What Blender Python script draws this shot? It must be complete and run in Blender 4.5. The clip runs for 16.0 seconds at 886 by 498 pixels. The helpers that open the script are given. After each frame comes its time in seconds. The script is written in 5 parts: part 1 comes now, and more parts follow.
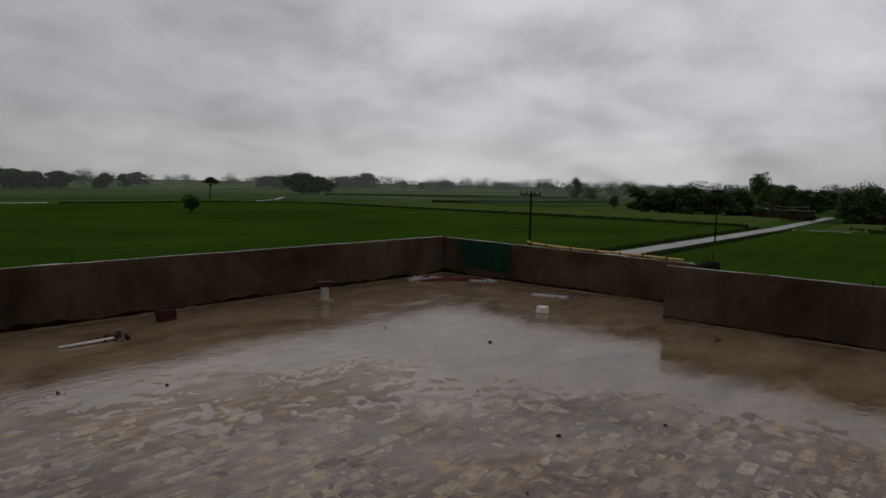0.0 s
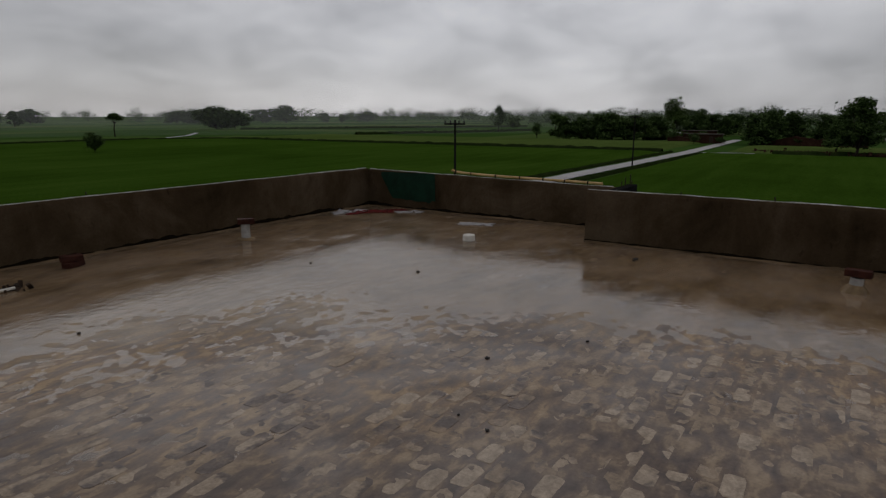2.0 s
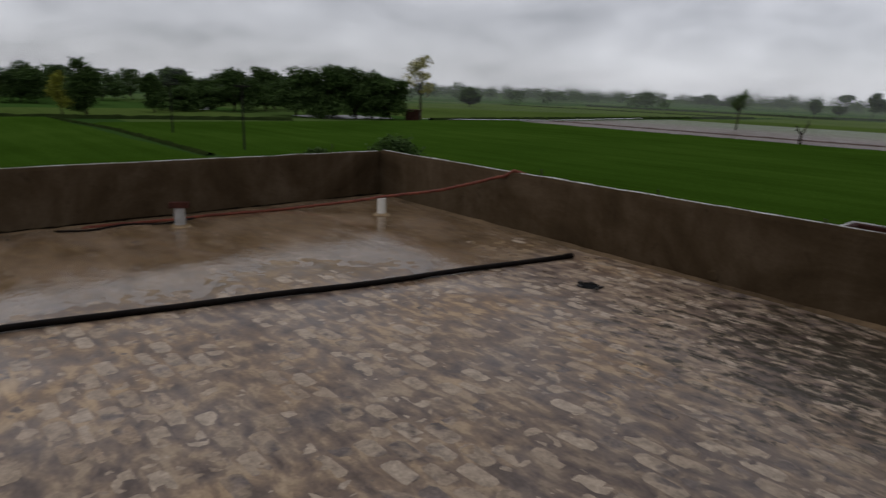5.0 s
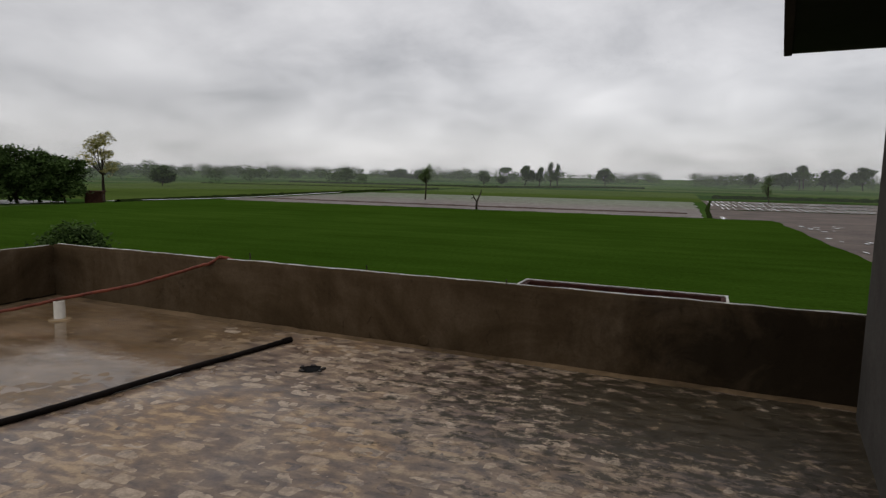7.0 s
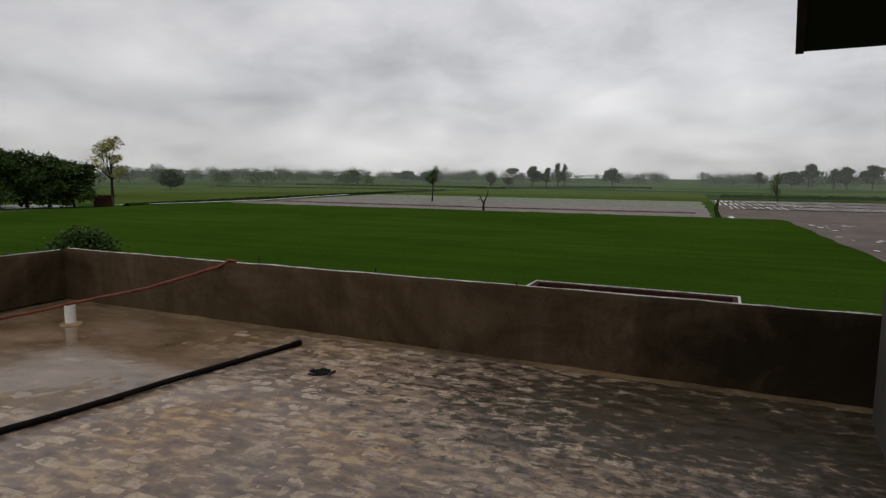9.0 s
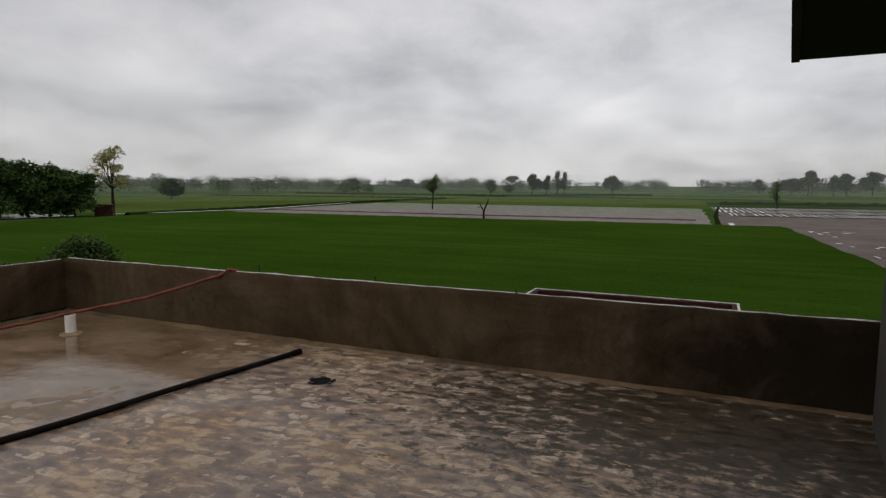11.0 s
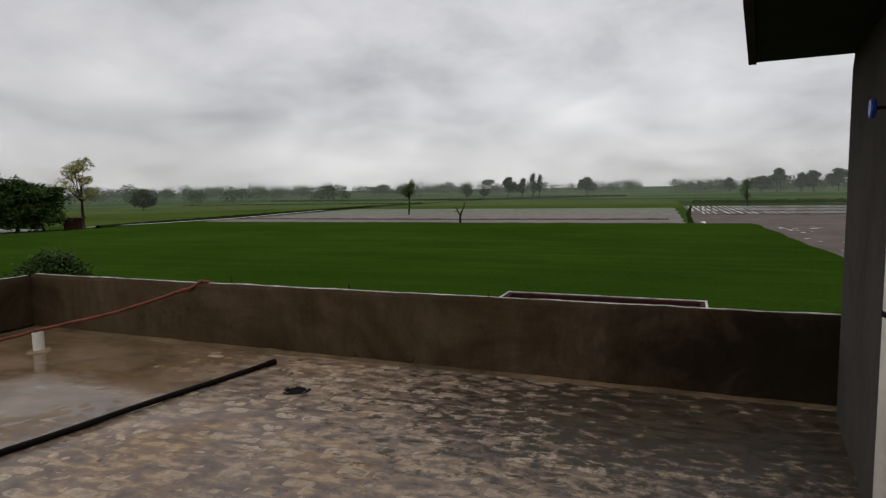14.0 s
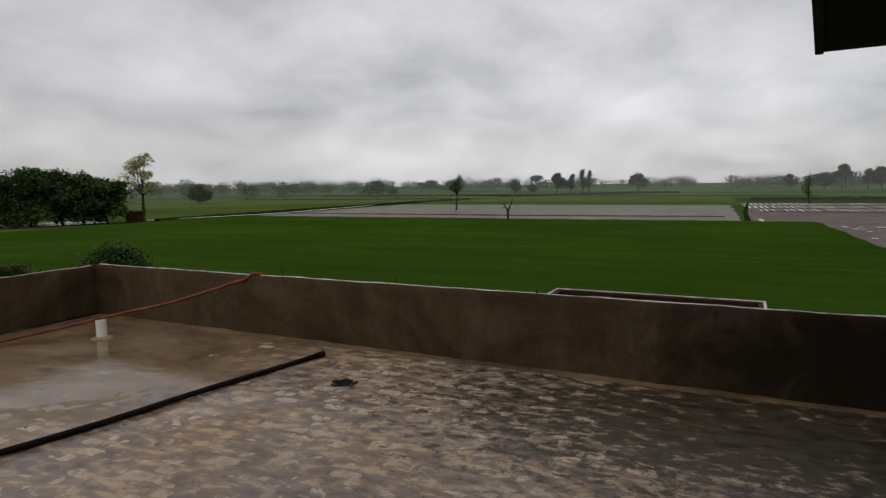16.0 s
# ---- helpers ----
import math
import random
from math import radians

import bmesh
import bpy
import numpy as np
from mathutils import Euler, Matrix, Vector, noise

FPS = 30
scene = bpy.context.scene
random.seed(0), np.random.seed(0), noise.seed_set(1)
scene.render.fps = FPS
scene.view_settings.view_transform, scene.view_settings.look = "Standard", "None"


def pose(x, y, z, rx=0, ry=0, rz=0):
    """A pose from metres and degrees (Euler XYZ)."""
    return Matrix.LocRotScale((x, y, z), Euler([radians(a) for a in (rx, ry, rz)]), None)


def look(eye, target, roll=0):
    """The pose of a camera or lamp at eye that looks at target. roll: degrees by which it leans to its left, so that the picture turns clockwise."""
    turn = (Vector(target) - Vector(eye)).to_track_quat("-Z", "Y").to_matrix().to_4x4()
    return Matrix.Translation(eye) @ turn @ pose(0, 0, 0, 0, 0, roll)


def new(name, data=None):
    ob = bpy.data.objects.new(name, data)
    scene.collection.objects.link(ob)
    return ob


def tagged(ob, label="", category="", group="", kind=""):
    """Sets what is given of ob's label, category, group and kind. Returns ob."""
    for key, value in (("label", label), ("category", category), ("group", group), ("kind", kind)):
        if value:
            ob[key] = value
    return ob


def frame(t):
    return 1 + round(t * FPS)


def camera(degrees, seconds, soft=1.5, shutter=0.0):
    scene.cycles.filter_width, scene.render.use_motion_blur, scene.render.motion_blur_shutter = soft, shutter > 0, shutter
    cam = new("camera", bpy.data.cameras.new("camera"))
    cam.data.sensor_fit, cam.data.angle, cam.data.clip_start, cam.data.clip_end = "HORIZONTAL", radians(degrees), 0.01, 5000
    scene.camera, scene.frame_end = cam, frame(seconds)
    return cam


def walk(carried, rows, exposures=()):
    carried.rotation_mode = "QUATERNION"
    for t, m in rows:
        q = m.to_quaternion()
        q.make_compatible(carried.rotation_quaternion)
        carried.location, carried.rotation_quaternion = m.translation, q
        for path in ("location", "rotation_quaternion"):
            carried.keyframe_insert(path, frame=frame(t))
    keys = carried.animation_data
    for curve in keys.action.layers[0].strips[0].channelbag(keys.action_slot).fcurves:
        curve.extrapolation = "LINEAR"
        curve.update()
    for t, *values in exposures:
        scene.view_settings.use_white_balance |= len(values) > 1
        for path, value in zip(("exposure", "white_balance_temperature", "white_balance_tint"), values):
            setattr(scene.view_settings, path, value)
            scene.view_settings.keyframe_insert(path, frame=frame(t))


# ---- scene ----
cam = camera(71.5, 16.0, soft=1.3, shutter=0.2)
PATH = [
    (0, (0.136, 0.228, 1.715), (1.651, 1.516, 1.505), 1.1),
    (0.5, (0.166, 0.24, 1.708), (1.711, 1.463, 1.37), -0.0),
    (1, (0.189, 0.256, 1.695), (1.724, 1.483, 1.325), -0.8),
    (1.5, (0.194, 0.254, 1.689), (1.799, 1.376, 1.285), -0.0),
    (2, (0.2, 0.253, 1.684), (1.83, 1.331, 1.259), -0.1),
    (2.5, (0.196, 0.262, 1.683), (1.844, 1.304, 1.238), 0.3),
    (3, (0.217, 0.291, 1.679), (1.928, 1.221, 1.223), 0.0),
    (3.5, (0.236, 0.32, 1.666), (2.086, 0.957, 1.25), 0.7),
    (4, (0.267, 0.247, 1.658), (2.213, 0.441, 1.237), 1.1),
    (4.2, (0.272, 0.184, 1.676), (2.224, 0.109, 1.245), 2.4),
    (4.3, (0.291, 0.178, 1.689), (2.225, -0.055, 1.237), 3.0),
    (4.5, (0.264, 0.065, 1.671), (2.118, -0.542, 1.229), 3.6),
    (5, (0.214, -0.077, 1.684), (1.629, -1.4, 1.184), 2.2),
    (5.2, (0.231, -0.084, 1.684), (1.479, -1.569, 1.198), 0.8),
    (7.3, (0.256, -0.129, 1.77), (0.91, -2.006, 1.549), 1.9),
    (7.5, (0.268, -0.133, 1.772), (0.898, -2.019, 1.559), 2.3),
    (8, (0.281, -0.146, 1.765), (0.943, -2.02, 1.544), 1.8),
    (8.5, (0.27, -0.12, 1.769), (0.972, -1.978, 1.536), 1.5),
    (9, (0.272, -0.135, 1.765), (0.992, -1.986, 1.529), 0.6),
    (11.5, (0.249, -0.121, 1.774), (0.974, -1.975, 1.582), 0.3),
    (12, (0.24, -0.117, 1.78), (0.97, -1.971, 1.608), 0.1),
    (12.5, (0.236, -0.109, 1.782), (0.968, -1.963, 1.615), -0.0),
    (13, (0.223, -0.109, 1.779), (0.928, -1.973, 1.61), 0.1),
    (13.5, (0.218, -0.115, 1.777), (0.904, -1.985, 1.593), -0.4),
    (14, (0.201, -0.117, 1.781), (0.856, -1.996, 1.586), -0.9),
    (14.5, (0.19, -0.13, 1.776), (0.796, -2.026, 1.578), -0.7),
    (15, (0.188, -0.138, 1.778), (0.818, -2.026, 1.576), -1.0),
    (15.5, (0.188, -0.132, 1.781), (0.872, -1.999, 1.562), -1.2),
    (16, (0.214, -0.133, 1.775), (1.011, -1.956, 1.568), -0.7),
]
walk(cam, [(t, look(eye, target, roll)) for t, eye, target, roll in PATH],
     exposures=((0, -0.82, 6540, 11), (3.0, -0.84, 6540, 11.5), (4.0, -0.68, 6500, 11), (4.5, 0.0, 6380, 11), (5.0, -0.18, 6350, 12), (7.3, -0.02, 6700, 11), (16, -0.02, 6700, 11)))

# ---- world, sun and exposure ----
world = bpy.data.worlds.new("overcast_sky")
scene.world = world
world.use_nodes = True
wn, wl = world.node_tree.nodes, world.node_tree.links
wn.clear()


def wnode(kind, **props):
    n = wn.new(kind)
    for k, v in props.items():
        if k == "blend_type":
            n.blend_type = v
        elif k == "operation":
            n.operation = v
    return n


SUN_ELEVATION, SUN_TURN = 44.0, 32.0
sky = wn.new("ShaderNodeTexSky")
sky.sky_type = "NISHITA"
sky.sun_disc = False
sky.sun_elevation, sky.sun_rotation = radians(SUN_ELEVATION), radians(SUN_TURN)
coords = wn.new("ShaderNodeTexCoord")
split = wn.new("ShaderNodeSeparateXYZ")
wl.new(coords.outputs["Generated"], split.inputs[0])
lift = wnode("ShaderNodeMath", operation="MAXIMUM")
wl.new(split.outputs["Z"], lift.inputs[0])
lift.inputs[1].default_value = 0.0
lift2 = wnode("ShaderNodeMath", operation="ADD")
wl.new(lift.outputs[0], lift2.inputs[0])
lift2.inputs[1].default_value = 0.34
flat = []
for axis in ("X", "Y"):
    q = wnode("ShaderNodeMath", operation="DIVIDE")
    wl.new(split.outputs[axis], q.inputs[0])
    wl.new(lift2.outputs[0], q.inputs[1])
    flat.append(q)
deck = wn.new("ShaderNodeCombineXYZ")
wl.new(flat[0].outputs[0], deck.inputs[0])
wl.new(flat[1].outputs[0], deck.inputs[1])
wide = wn.new("ShaderNodeTexNoise")
wide.inputs["Scale"].default_value, wide.inputs["Detail"].default_value = 0.9, 2.0
wl.new(deck.outputs[0], wide.inputs["Vector"])
fine = wn.new("ShaderNodeTexNoise")
fine.inputs["Scale"].default_value, fine.inputs["Detail"].default_value = 2.7, 8.0
fine.inputs["Roughness"].default_value, fine.inputs["Distortion"].default_value = 0.56, 0.25
wl.new(deck.outputs[0], fine.inputs["Vector"])
both = wnode("ShaderNodeMath", operation="ADD")
wl.new(wide.outputs["Fac"], both.inputs[0])
wl.new(fine.outputs["Fac"], both.inputs[1])
half = wnode("ShaderNodeMath", operation="MULTIPLY")
wl.new(both.outputs[0], half.inputs[0])
half.inputs[1].default_value = 0.5
clouds = wn.new("ShaderNodeValToRGB")
clouds.color_ramp.elements[0].position, clouds.color_ramp.elements[0].color = 0.30, (0.342, 0.350, 0.374, 1)
clouds.color_ramp.elements[1].position, clouds.color_ramp.elements[1].color = 0.72, (0.872, 0.88, 0.908, 1)
e = clouds.color_ramp.elements.new(0.48)
e.color = (0.598, 0.605, 0.632, 1)
wl.new(half.outputs[0], clouds.inputs[0])
back_clear = wn.new("ShaderNodeBackground")
back_clear.inputs["Strength"].default_value = 0.01
wl.new(sky.outputs[0], back_clear.inputs["Color"])
back_cloud = wn.new("ShaderNodeBackground")
back_cloud.inputs["Strength"].default_value = 1.0
toward = wn.new("ShaderNodeVectorMath")
toward.operation = "DOT_PRODUCT"
wl.new(coords.outputs["Generated"], toward.inputs[0])
toward.inputs[1].default_value = (0.88, 0.40, 0.25)
thin = wn.new("ShaderNodeMapRange")
thin.interpolation_type = "SMOOTHSTEP"
thin.inputs["From Min"].default_value, thin.inputs["From Max"].default_value = 0.72, 1.0
thin.inputs["To Min"].default_value, thin.inputs["To Max"].default_value = 1.0, 1.42
wl.new(toward.outputs["Value"], thin.inputs["Value"])
heavy_way = wn.new("ShaderNodeVectorMath")
heavy_way.operation = "DOT_PRODUCT"
wl.new(coords.outputs["Generated"], heavy_way.inputs[0])
heavy_way.inputs[1].default_value = (0.89, -0.42, 0.18)
heavy = wn.new("ShaderNodeMapRange")
heavy.interpolation_type = "SMOOTHSTEP"
heavy.inputs["From Min"].default_value, heavy.inputs["From Max"].default_value = 0.78, 1.0
heavy.inputs["To Min"].default_value, heavy.inputs["To Max"].default_value = 1.0, 0.80
wl.new(heavy_way.outputs["Value"], heavy.inputs["Value"])
depth = wnode("ShaderNodeMath", operation="MULTIPLY")
wl.new(thin.outputs[0], depth.inputs[0])
wl.new(heavy.outputs[0], depth.inputs[1])
wl.new(depth.outputs[0], back_cloud.inputs["Strength"])
wl.new(clouds.outputs[0], back_cloud.inputs["Color"])
summed = wn.new("ShaderNodeAddShader")
wl.new(back_clear.outputs[0], summed.inputs[0])
wl.new(back_cloud.outputs[0], summed.inputs[1])
wout = wn.new("ShaderNodeOutputWorld")
wl.new(summed.outputs[0], wout.inputs["Surface"])

sun_data = bpy.data.lights.new("sun", "SUN")
sun_data.energy, sun_data.angle, sun_data.color = 0.40, radians(60), (1.0, 0.97, 0.92)
sun = new("sun", sun_data)
sun.matrix_world = look((60 * math.sin(radians(SUN_TURN)), 60 * math.cos(radians(SUN_TURN)), 60 * math.tan(radians(SUN_ELEVATION))), (0, 0, 0))


# ---- materials ----
def material(name):
    m = bpy.data.materials.new(name)
    m.use_nodes = True
    nt = m.node_tree
    nt.nodes.clear()
    out = nt.nodes.new("ShaderNodeOutputMaterial")
    bsdf = nt.nodes.new("ShaderNodeBsdfPrincipled")
    nt.links.new(bsdf.outputs[0], out.inputs["Surface"])
    return m, nt, bsdf, out


def position(nt, scale=(1, 1, 1)):
    g = nt.nodes.new("ShaderNodeNewGeometry")
    mp = nt.nodes.new("ShaderNodeMapping")
    mp.inputs["Scale"].default_value = scale
    nt.links.new(g.outputs["Position"], mp.inputs["Vector"])
    return mp.outputs[0]


def noise_fac(nt, vector, scale, detail=4.0, rough=0.55, distort=0.0):
    n = nt.nodes.new("ShaderNodeTexNoise")
    n.inputs["Scale"].default_value, n.inputs["Detail"].default_value = scale, detail
    n.inputs["Roughness"].default_value, n.inputs["Distortion"].default_value = rough, distort
    nt.links.new(vector, n.inputs["Vector"])
    return n.outputs["Fac"]


def ramp(nt, fac, *stops):
    r = nt.nodes.new("ShaderNodeValToRGB")
    els = r.color_ramp.elements
    while len(els) < len(stops):
        els.new(0.5)
    for el, (p, c) in zip(els, stops):
        el.position = p
        el.color = (c, c, c, 1) if isinstance(c, (int, float)) else (*c, 1)
    nt.links.new(fac, r.inputs[0])
    return r.outputs[0]


def mix(nt, fac, a, b, how="MIX"):
    n = nt.nodes.new("ShaderNodeMix")
    n.data_type, n.blend_type = "RGBA", how
    for sock, v in ((n.inputs[0], fac), (n.inputs[6], a), (n.inputs[7], b)):
        if isinstance(v, (int, float)):
            sock.default_value = v
        elif isinstance(v, tuple):
            sock.default_value = (*v, 1)
        else:
            nt.links.new(v, sock)
    return n.outputs[2]


def maths(nt, how, a, b):
    n = nt.nodes.new("ShaderNodeMath")
    n.operation = how
    for sock, v in ((n.inputs[0], a), (n.inputs[1], b)):
        if isinstance(v, (int, float)):
            sock.default_value = v
        else:
            nt.links.new(v, sock)
    return n.outputs[0]


def bump(nt, bsdf, height, strength, distance):
    b = nt.nodes.new("ShaderNodeBump")
    b.inputs["Strength"].default_value, b.inputs["Distance"].default_value = strength, distance
    nt.links.new(height, b.inputs["Height"])
    nt.links.new(b.outputs[0], bsdf.inputs["Normal"])


def worn(name, dark, light, scale, rough=0.6, rough_to=None, metal=0.0, relief=0.3, depth=0.004, stretch=(1, 1, 1), island=0.0, spec=0.22, coat=0.0):
    """A surface with two colours mingled at two scales, fine relief and uneven gloss."""
    m, nt, bsdf, _ = material(name)
    v = position(nt, stretch)
    big, small = noise_fac(nt, v, scale, 5.0, 0.6, 0.3), noise_fac(nt, v, scale * 9, 4.0, 0.6)
    fac = maths(nt, "ADD", maths(nt, "MULTIPLY", big, 0.7), maths(nt, "MULTIPLY", small, 0.3))
    if island:
        g = nt.nodes.new("ShaderNodeNewGeometry")
        fac = maths(nt, "ADD", fac, maths(nt, "MULTIPLY", maths(nt, "SUBTRACT", g.outputs["Random Per Island"], 0.5), island))
    nt.links.new(ramp(nt, fac, (0.34, dark), (0.66, light)), bsdf.inputs["Base Color"])
    nt.links.new(ramp(nt, small, (0.3, rough), (0.7, rough if rough_to is None else rough_to)), bsdf.inputs["Roughness"])
    bsdf.inputs["Metallic"].default_value = metal
    bsdf.inputs["Specular IOR Level"].default_value = spec
    bsdf.inputs["Coat Weight"].default_value, bsdf.inputs["Coat Roughness"].default_value, bsdf.inputs["Coat IOR"].default_value = coat, 0.22, 1.33
    bump(nt, bsdf, fac, relief, depth)
    return m


def foliage(name, dark, light):
    m, nt, bsdf, out = material(name)
    g = nt.nodes.new("ShaderNodeNewGeometry")
    v = position(nt)
    fac = maths(nt, "ADD", maths(nt, "MULTIPLY", g.outputs["Random Per Island"], 0.6), maths(nt, "MULTIPLY", noise_fac(nt, v, 0.6, 3.0), 0.4))
    col = ramp(nt, fac, (0.15, dark), (0.85, light))
    nt.links.new(col, bsdf.inputs["Base Color"])
    bsdf.inputs["Roughness"].default_value = 0.75
    bsdf.inputs["Specular IOR Level"].default_value = 0.05
    t = nt.nodes.new("ShaderNodeBsdfTranslucent")
    nt.links.new(col, t.inputs[0])
    mx = nt.nodes.new("ShaderNodeMixShader")
    mx.inputs[0].default_value = 0.22
    nt.links.new(bsdf.outputs[0], mx.inputs[1])
    nt.links.new(t.outputs[0], mx.inputs[2])
    nt.links.new(mx.outputs[0], out.inputs["Surface"])
    return m


def plaster_material(name, dark, mid, light, moss_and_shade=False):
    """Cement plaster, damp, with rain streaks, dark stains and, by flag, painted house shade."""
    m, nt, bsdf, _ = material(name)
    v = position(nt)
    streak = noise_fac(nt, position(nt, (1, 1, 0.35)), 2.6, 5.0, 0.6, 0.6)
    blot = noise_fac(nt, v, 0.8, 6.0, 0.66, 0.7)
    grain = noise_fac(nt, v, 38.0, 4.0, 0.6)
    fac = maths(nt, "ADD", maths(nt, "MULTIPLY", streak, 0.3), maths(nt, "MULTIPLY", blot, 0.7))
    base = ramp(nt, fac, (0.30, dark), (0.47, mid), (0.66, light))
    speck = ramp(nt, grain, (0.3, 0.88), (0.62, 1.05))
    col = mix(nt, 1.0, base, speck, "MULTIPLY")
    if moss_and_shade:
        fleck = ramp(nt, noise_fac(nt, position(nt, (1, 1, 0.6)), 9.0, 5.0, 0.7, 0.5), (0.60, 0.0), (0.74, 0.55))
        col = mix(nt, fleck, col, (0.012, 0.009, 0.006))
        # moss and the house's shade together, put into the colour near the corner
        away = nt.nodes.new("ShaderNodeVectorMath")
        away.operation = "DISTANCE"
        nt.links.new(position(nt, (0.5, 1.0, 1.0)), away.inputs[0])
        away.inputs[1].default_value = (-0.45, -5.6, 0.30)
        ragged = maths(nt, "ADD", away.outputs["Value"], maths(nt, "MULTIPLY", maths(nt, "SUBTRACT", noise_fac(nt, v, 1.8, 6.0, 0.7, 0.8), 0.5), 1.8))
        col = mix(nt, ramp(nt, ragged, (0.35, 0.80), (2.3, 0.0)), col, (0.009, 0.007, 0.005))
    nt.links.new(col, bsdf.inputs["Base Color"])
    nt.links.new(ramp(nt, fac, (0.35, 0.86), (0.65, 1.0)), bsdf.inputs["Roughness"])
    bsdf.inputs["Specular IOR Level"].default_value = 0.0
    bump(nt, bsdf, maths(nt, "ADD", maths(nt, "MULTIPLY", grain, 0.5), streak), 0.25, 0.005)
    return m


def algae_and_shade(nt, col):
    """Ragged blackish algal stain on the paving, plus the house's shade put into its colour."""
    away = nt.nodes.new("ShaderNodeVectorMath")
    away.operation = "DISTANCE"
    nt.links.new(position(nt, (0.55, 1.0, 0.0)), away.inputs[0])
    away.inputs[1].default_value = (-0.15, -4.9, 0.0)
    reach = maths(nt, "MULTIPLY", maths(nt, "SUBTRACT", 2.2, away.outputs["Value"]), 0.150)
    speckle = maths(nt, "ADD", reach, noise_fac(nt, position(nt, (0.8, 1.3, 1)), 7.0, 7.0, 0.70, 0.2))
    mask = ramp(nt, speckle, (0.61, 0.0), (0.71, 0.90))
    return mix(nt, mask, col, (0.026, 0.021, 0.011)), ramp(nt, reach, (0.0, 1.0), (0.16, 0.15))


def silt_zone(nt):
    """Where rain stands on the roof and fine tan mud has settled: away from the house."""
    xyz = nt.nodes.new("ShaderNodeSeparateXYZ")
    v = position(nt)
    nt.links.new(v, xyz.inputs[0])
    north, south = maths(nt, "MAXIMUM", xyz.outputs["Y"], 0.0), maths(nt, "MAXIMUM", maths(nt, "MULTIPLY", xyz.outputs["Y"], -1.0), 0.0)
    reach = maths(nt, "SQRT", maths(nt, "ADD", maths(nt, "MULTIPLY", xyz.outputs["X"], xyz.outputs["X"]), maths(nt, "MULTIPLY", north, north)), 0.0)
    reach = maths(nt, "ADD", reach, maths(nt, "MULTIPLY", south, 0.2))
    ragged = maths(nt, "ADD", reach, maths(nt, "MULTIPLY", maths(nt, "SUBTRACT", noise_fac(nt, v, 1.4, 5.0, 0.65, 0.4), 0.5), 2.6))
    return ramp(nt, maths(nt, "MULTIPLY", ragged, 0.1), (0.50, 0.0), (0.60, 1.0))


def brick_floor_material():
    """Worn flat bricks: tan faces half hidden under grey cement slurry, damp."""
    m, nt, bsdf, _ = material("wet_floor_brick")
    g = nt.nodes.new("ShaderNodeNewGeometry")
    oi = nt.nodes.new("ShaderNodeObjectInfo")
    v = position(nt)
    single = maths(nt, "FRACT", maths(nt, "ADD", g.outputs["Random Per Island"], oi.outputs["Random"]), 0.0)
    smear = noise_fac(nt, v, 7.5, 3.0, 0.5, 0.3)
    blotch = noise_fac(nt, position(nt, (0.8, 1.3, 1)), 2.4, 4.0, 0.6, 0.8)
    wide_patch = noise_fac(nt, v, 0.5, 3.0, 0.5, 0.5)
    mask = maths(nt, "ADD", maths(nt, "ADD", maths(nt, "MULTIPLY", smear, 0.55), maths(nt, "MULTIPLY", blotch, 0.4)), maths(nt, "ADD", maths(nt, "MULTIPLY", single, 0.10), maths(nt, "MULTIPLY", maths(nt, "SUBTRACT", wide_patch, 0.5), 0.5)))
    cover = ramp(nt, mask, (0.41, 0.0), (0.49, 1.0))
    tan = ramp(nt, single, (0.0, (0.330, 0.245, 0.170)), (0.5, (0.400, 0.308, 0.222)), (1.0, (0.470, 0.372, 0.278)))
    slurry = ramp(nt, noise_fac(nt, v, 3.0, 5.0, 0.6), (0.3, (0.115, 0.090, 0.080)), (0.7, (0.225, 0.176, 0.150)))
    rust = ramp(nt, noise_fac(nt, v, 0.8, 3.0, 0.5, 0.5), (0.58, 0.0), (0.74, 0.35))
    tan = mix(nt, rust, tan, (0.26, 0.150, 0.085))
    grain = noise_fac(nt, v, 55.0, 4.0, 0.6)
    col = mix(nt, 1.0, mix(nt, cover, slurry, tan), ramp(nt, grain, (0.3, 0.75), (0.65, 1.06)), "MULTIPLY")
    col = mix(nt, 1.0, col, ramp(nt, noise_fac(nt, v, 13.0, 4.0, 0.65), (0.34, 0.62), (0.6, 1.05)), "MULTIPLY")
    col, rain_wet = algae_and_shade(nt, col)
    nt.links.new(col, bsdf.inputs["Base Color"])
    nt.links.new(ramp(nt, noise_fac(nt, v, 2.2, 4.0), (0.35, 0.35), (0.65, 0.6)), bsdf.inputs["Roughness"])
    nt.links.new(maths(nt, "MULTIPLY", rain_wet, ramp(nt, noise_fac(nt, v, 1.1, 4.0, 0.6, 0.4), (0.40, 0.22), (0.57, 0.0))), bsdf.inputs["Coat Weight"])
    bsdf.inputs["Coat Roughness"].default_value, bsdf.inputs["Coat IOR"].default_value = 0.13, 1.36
    bsdf.inputs["Specular IOR Level"].default_value = 0.18
    bump(nt, bsdf, maths(nt, "ADD", maths(nt, "MULTIPLY", cover, 0.5), grain), 0.3, 0.004)
    return m


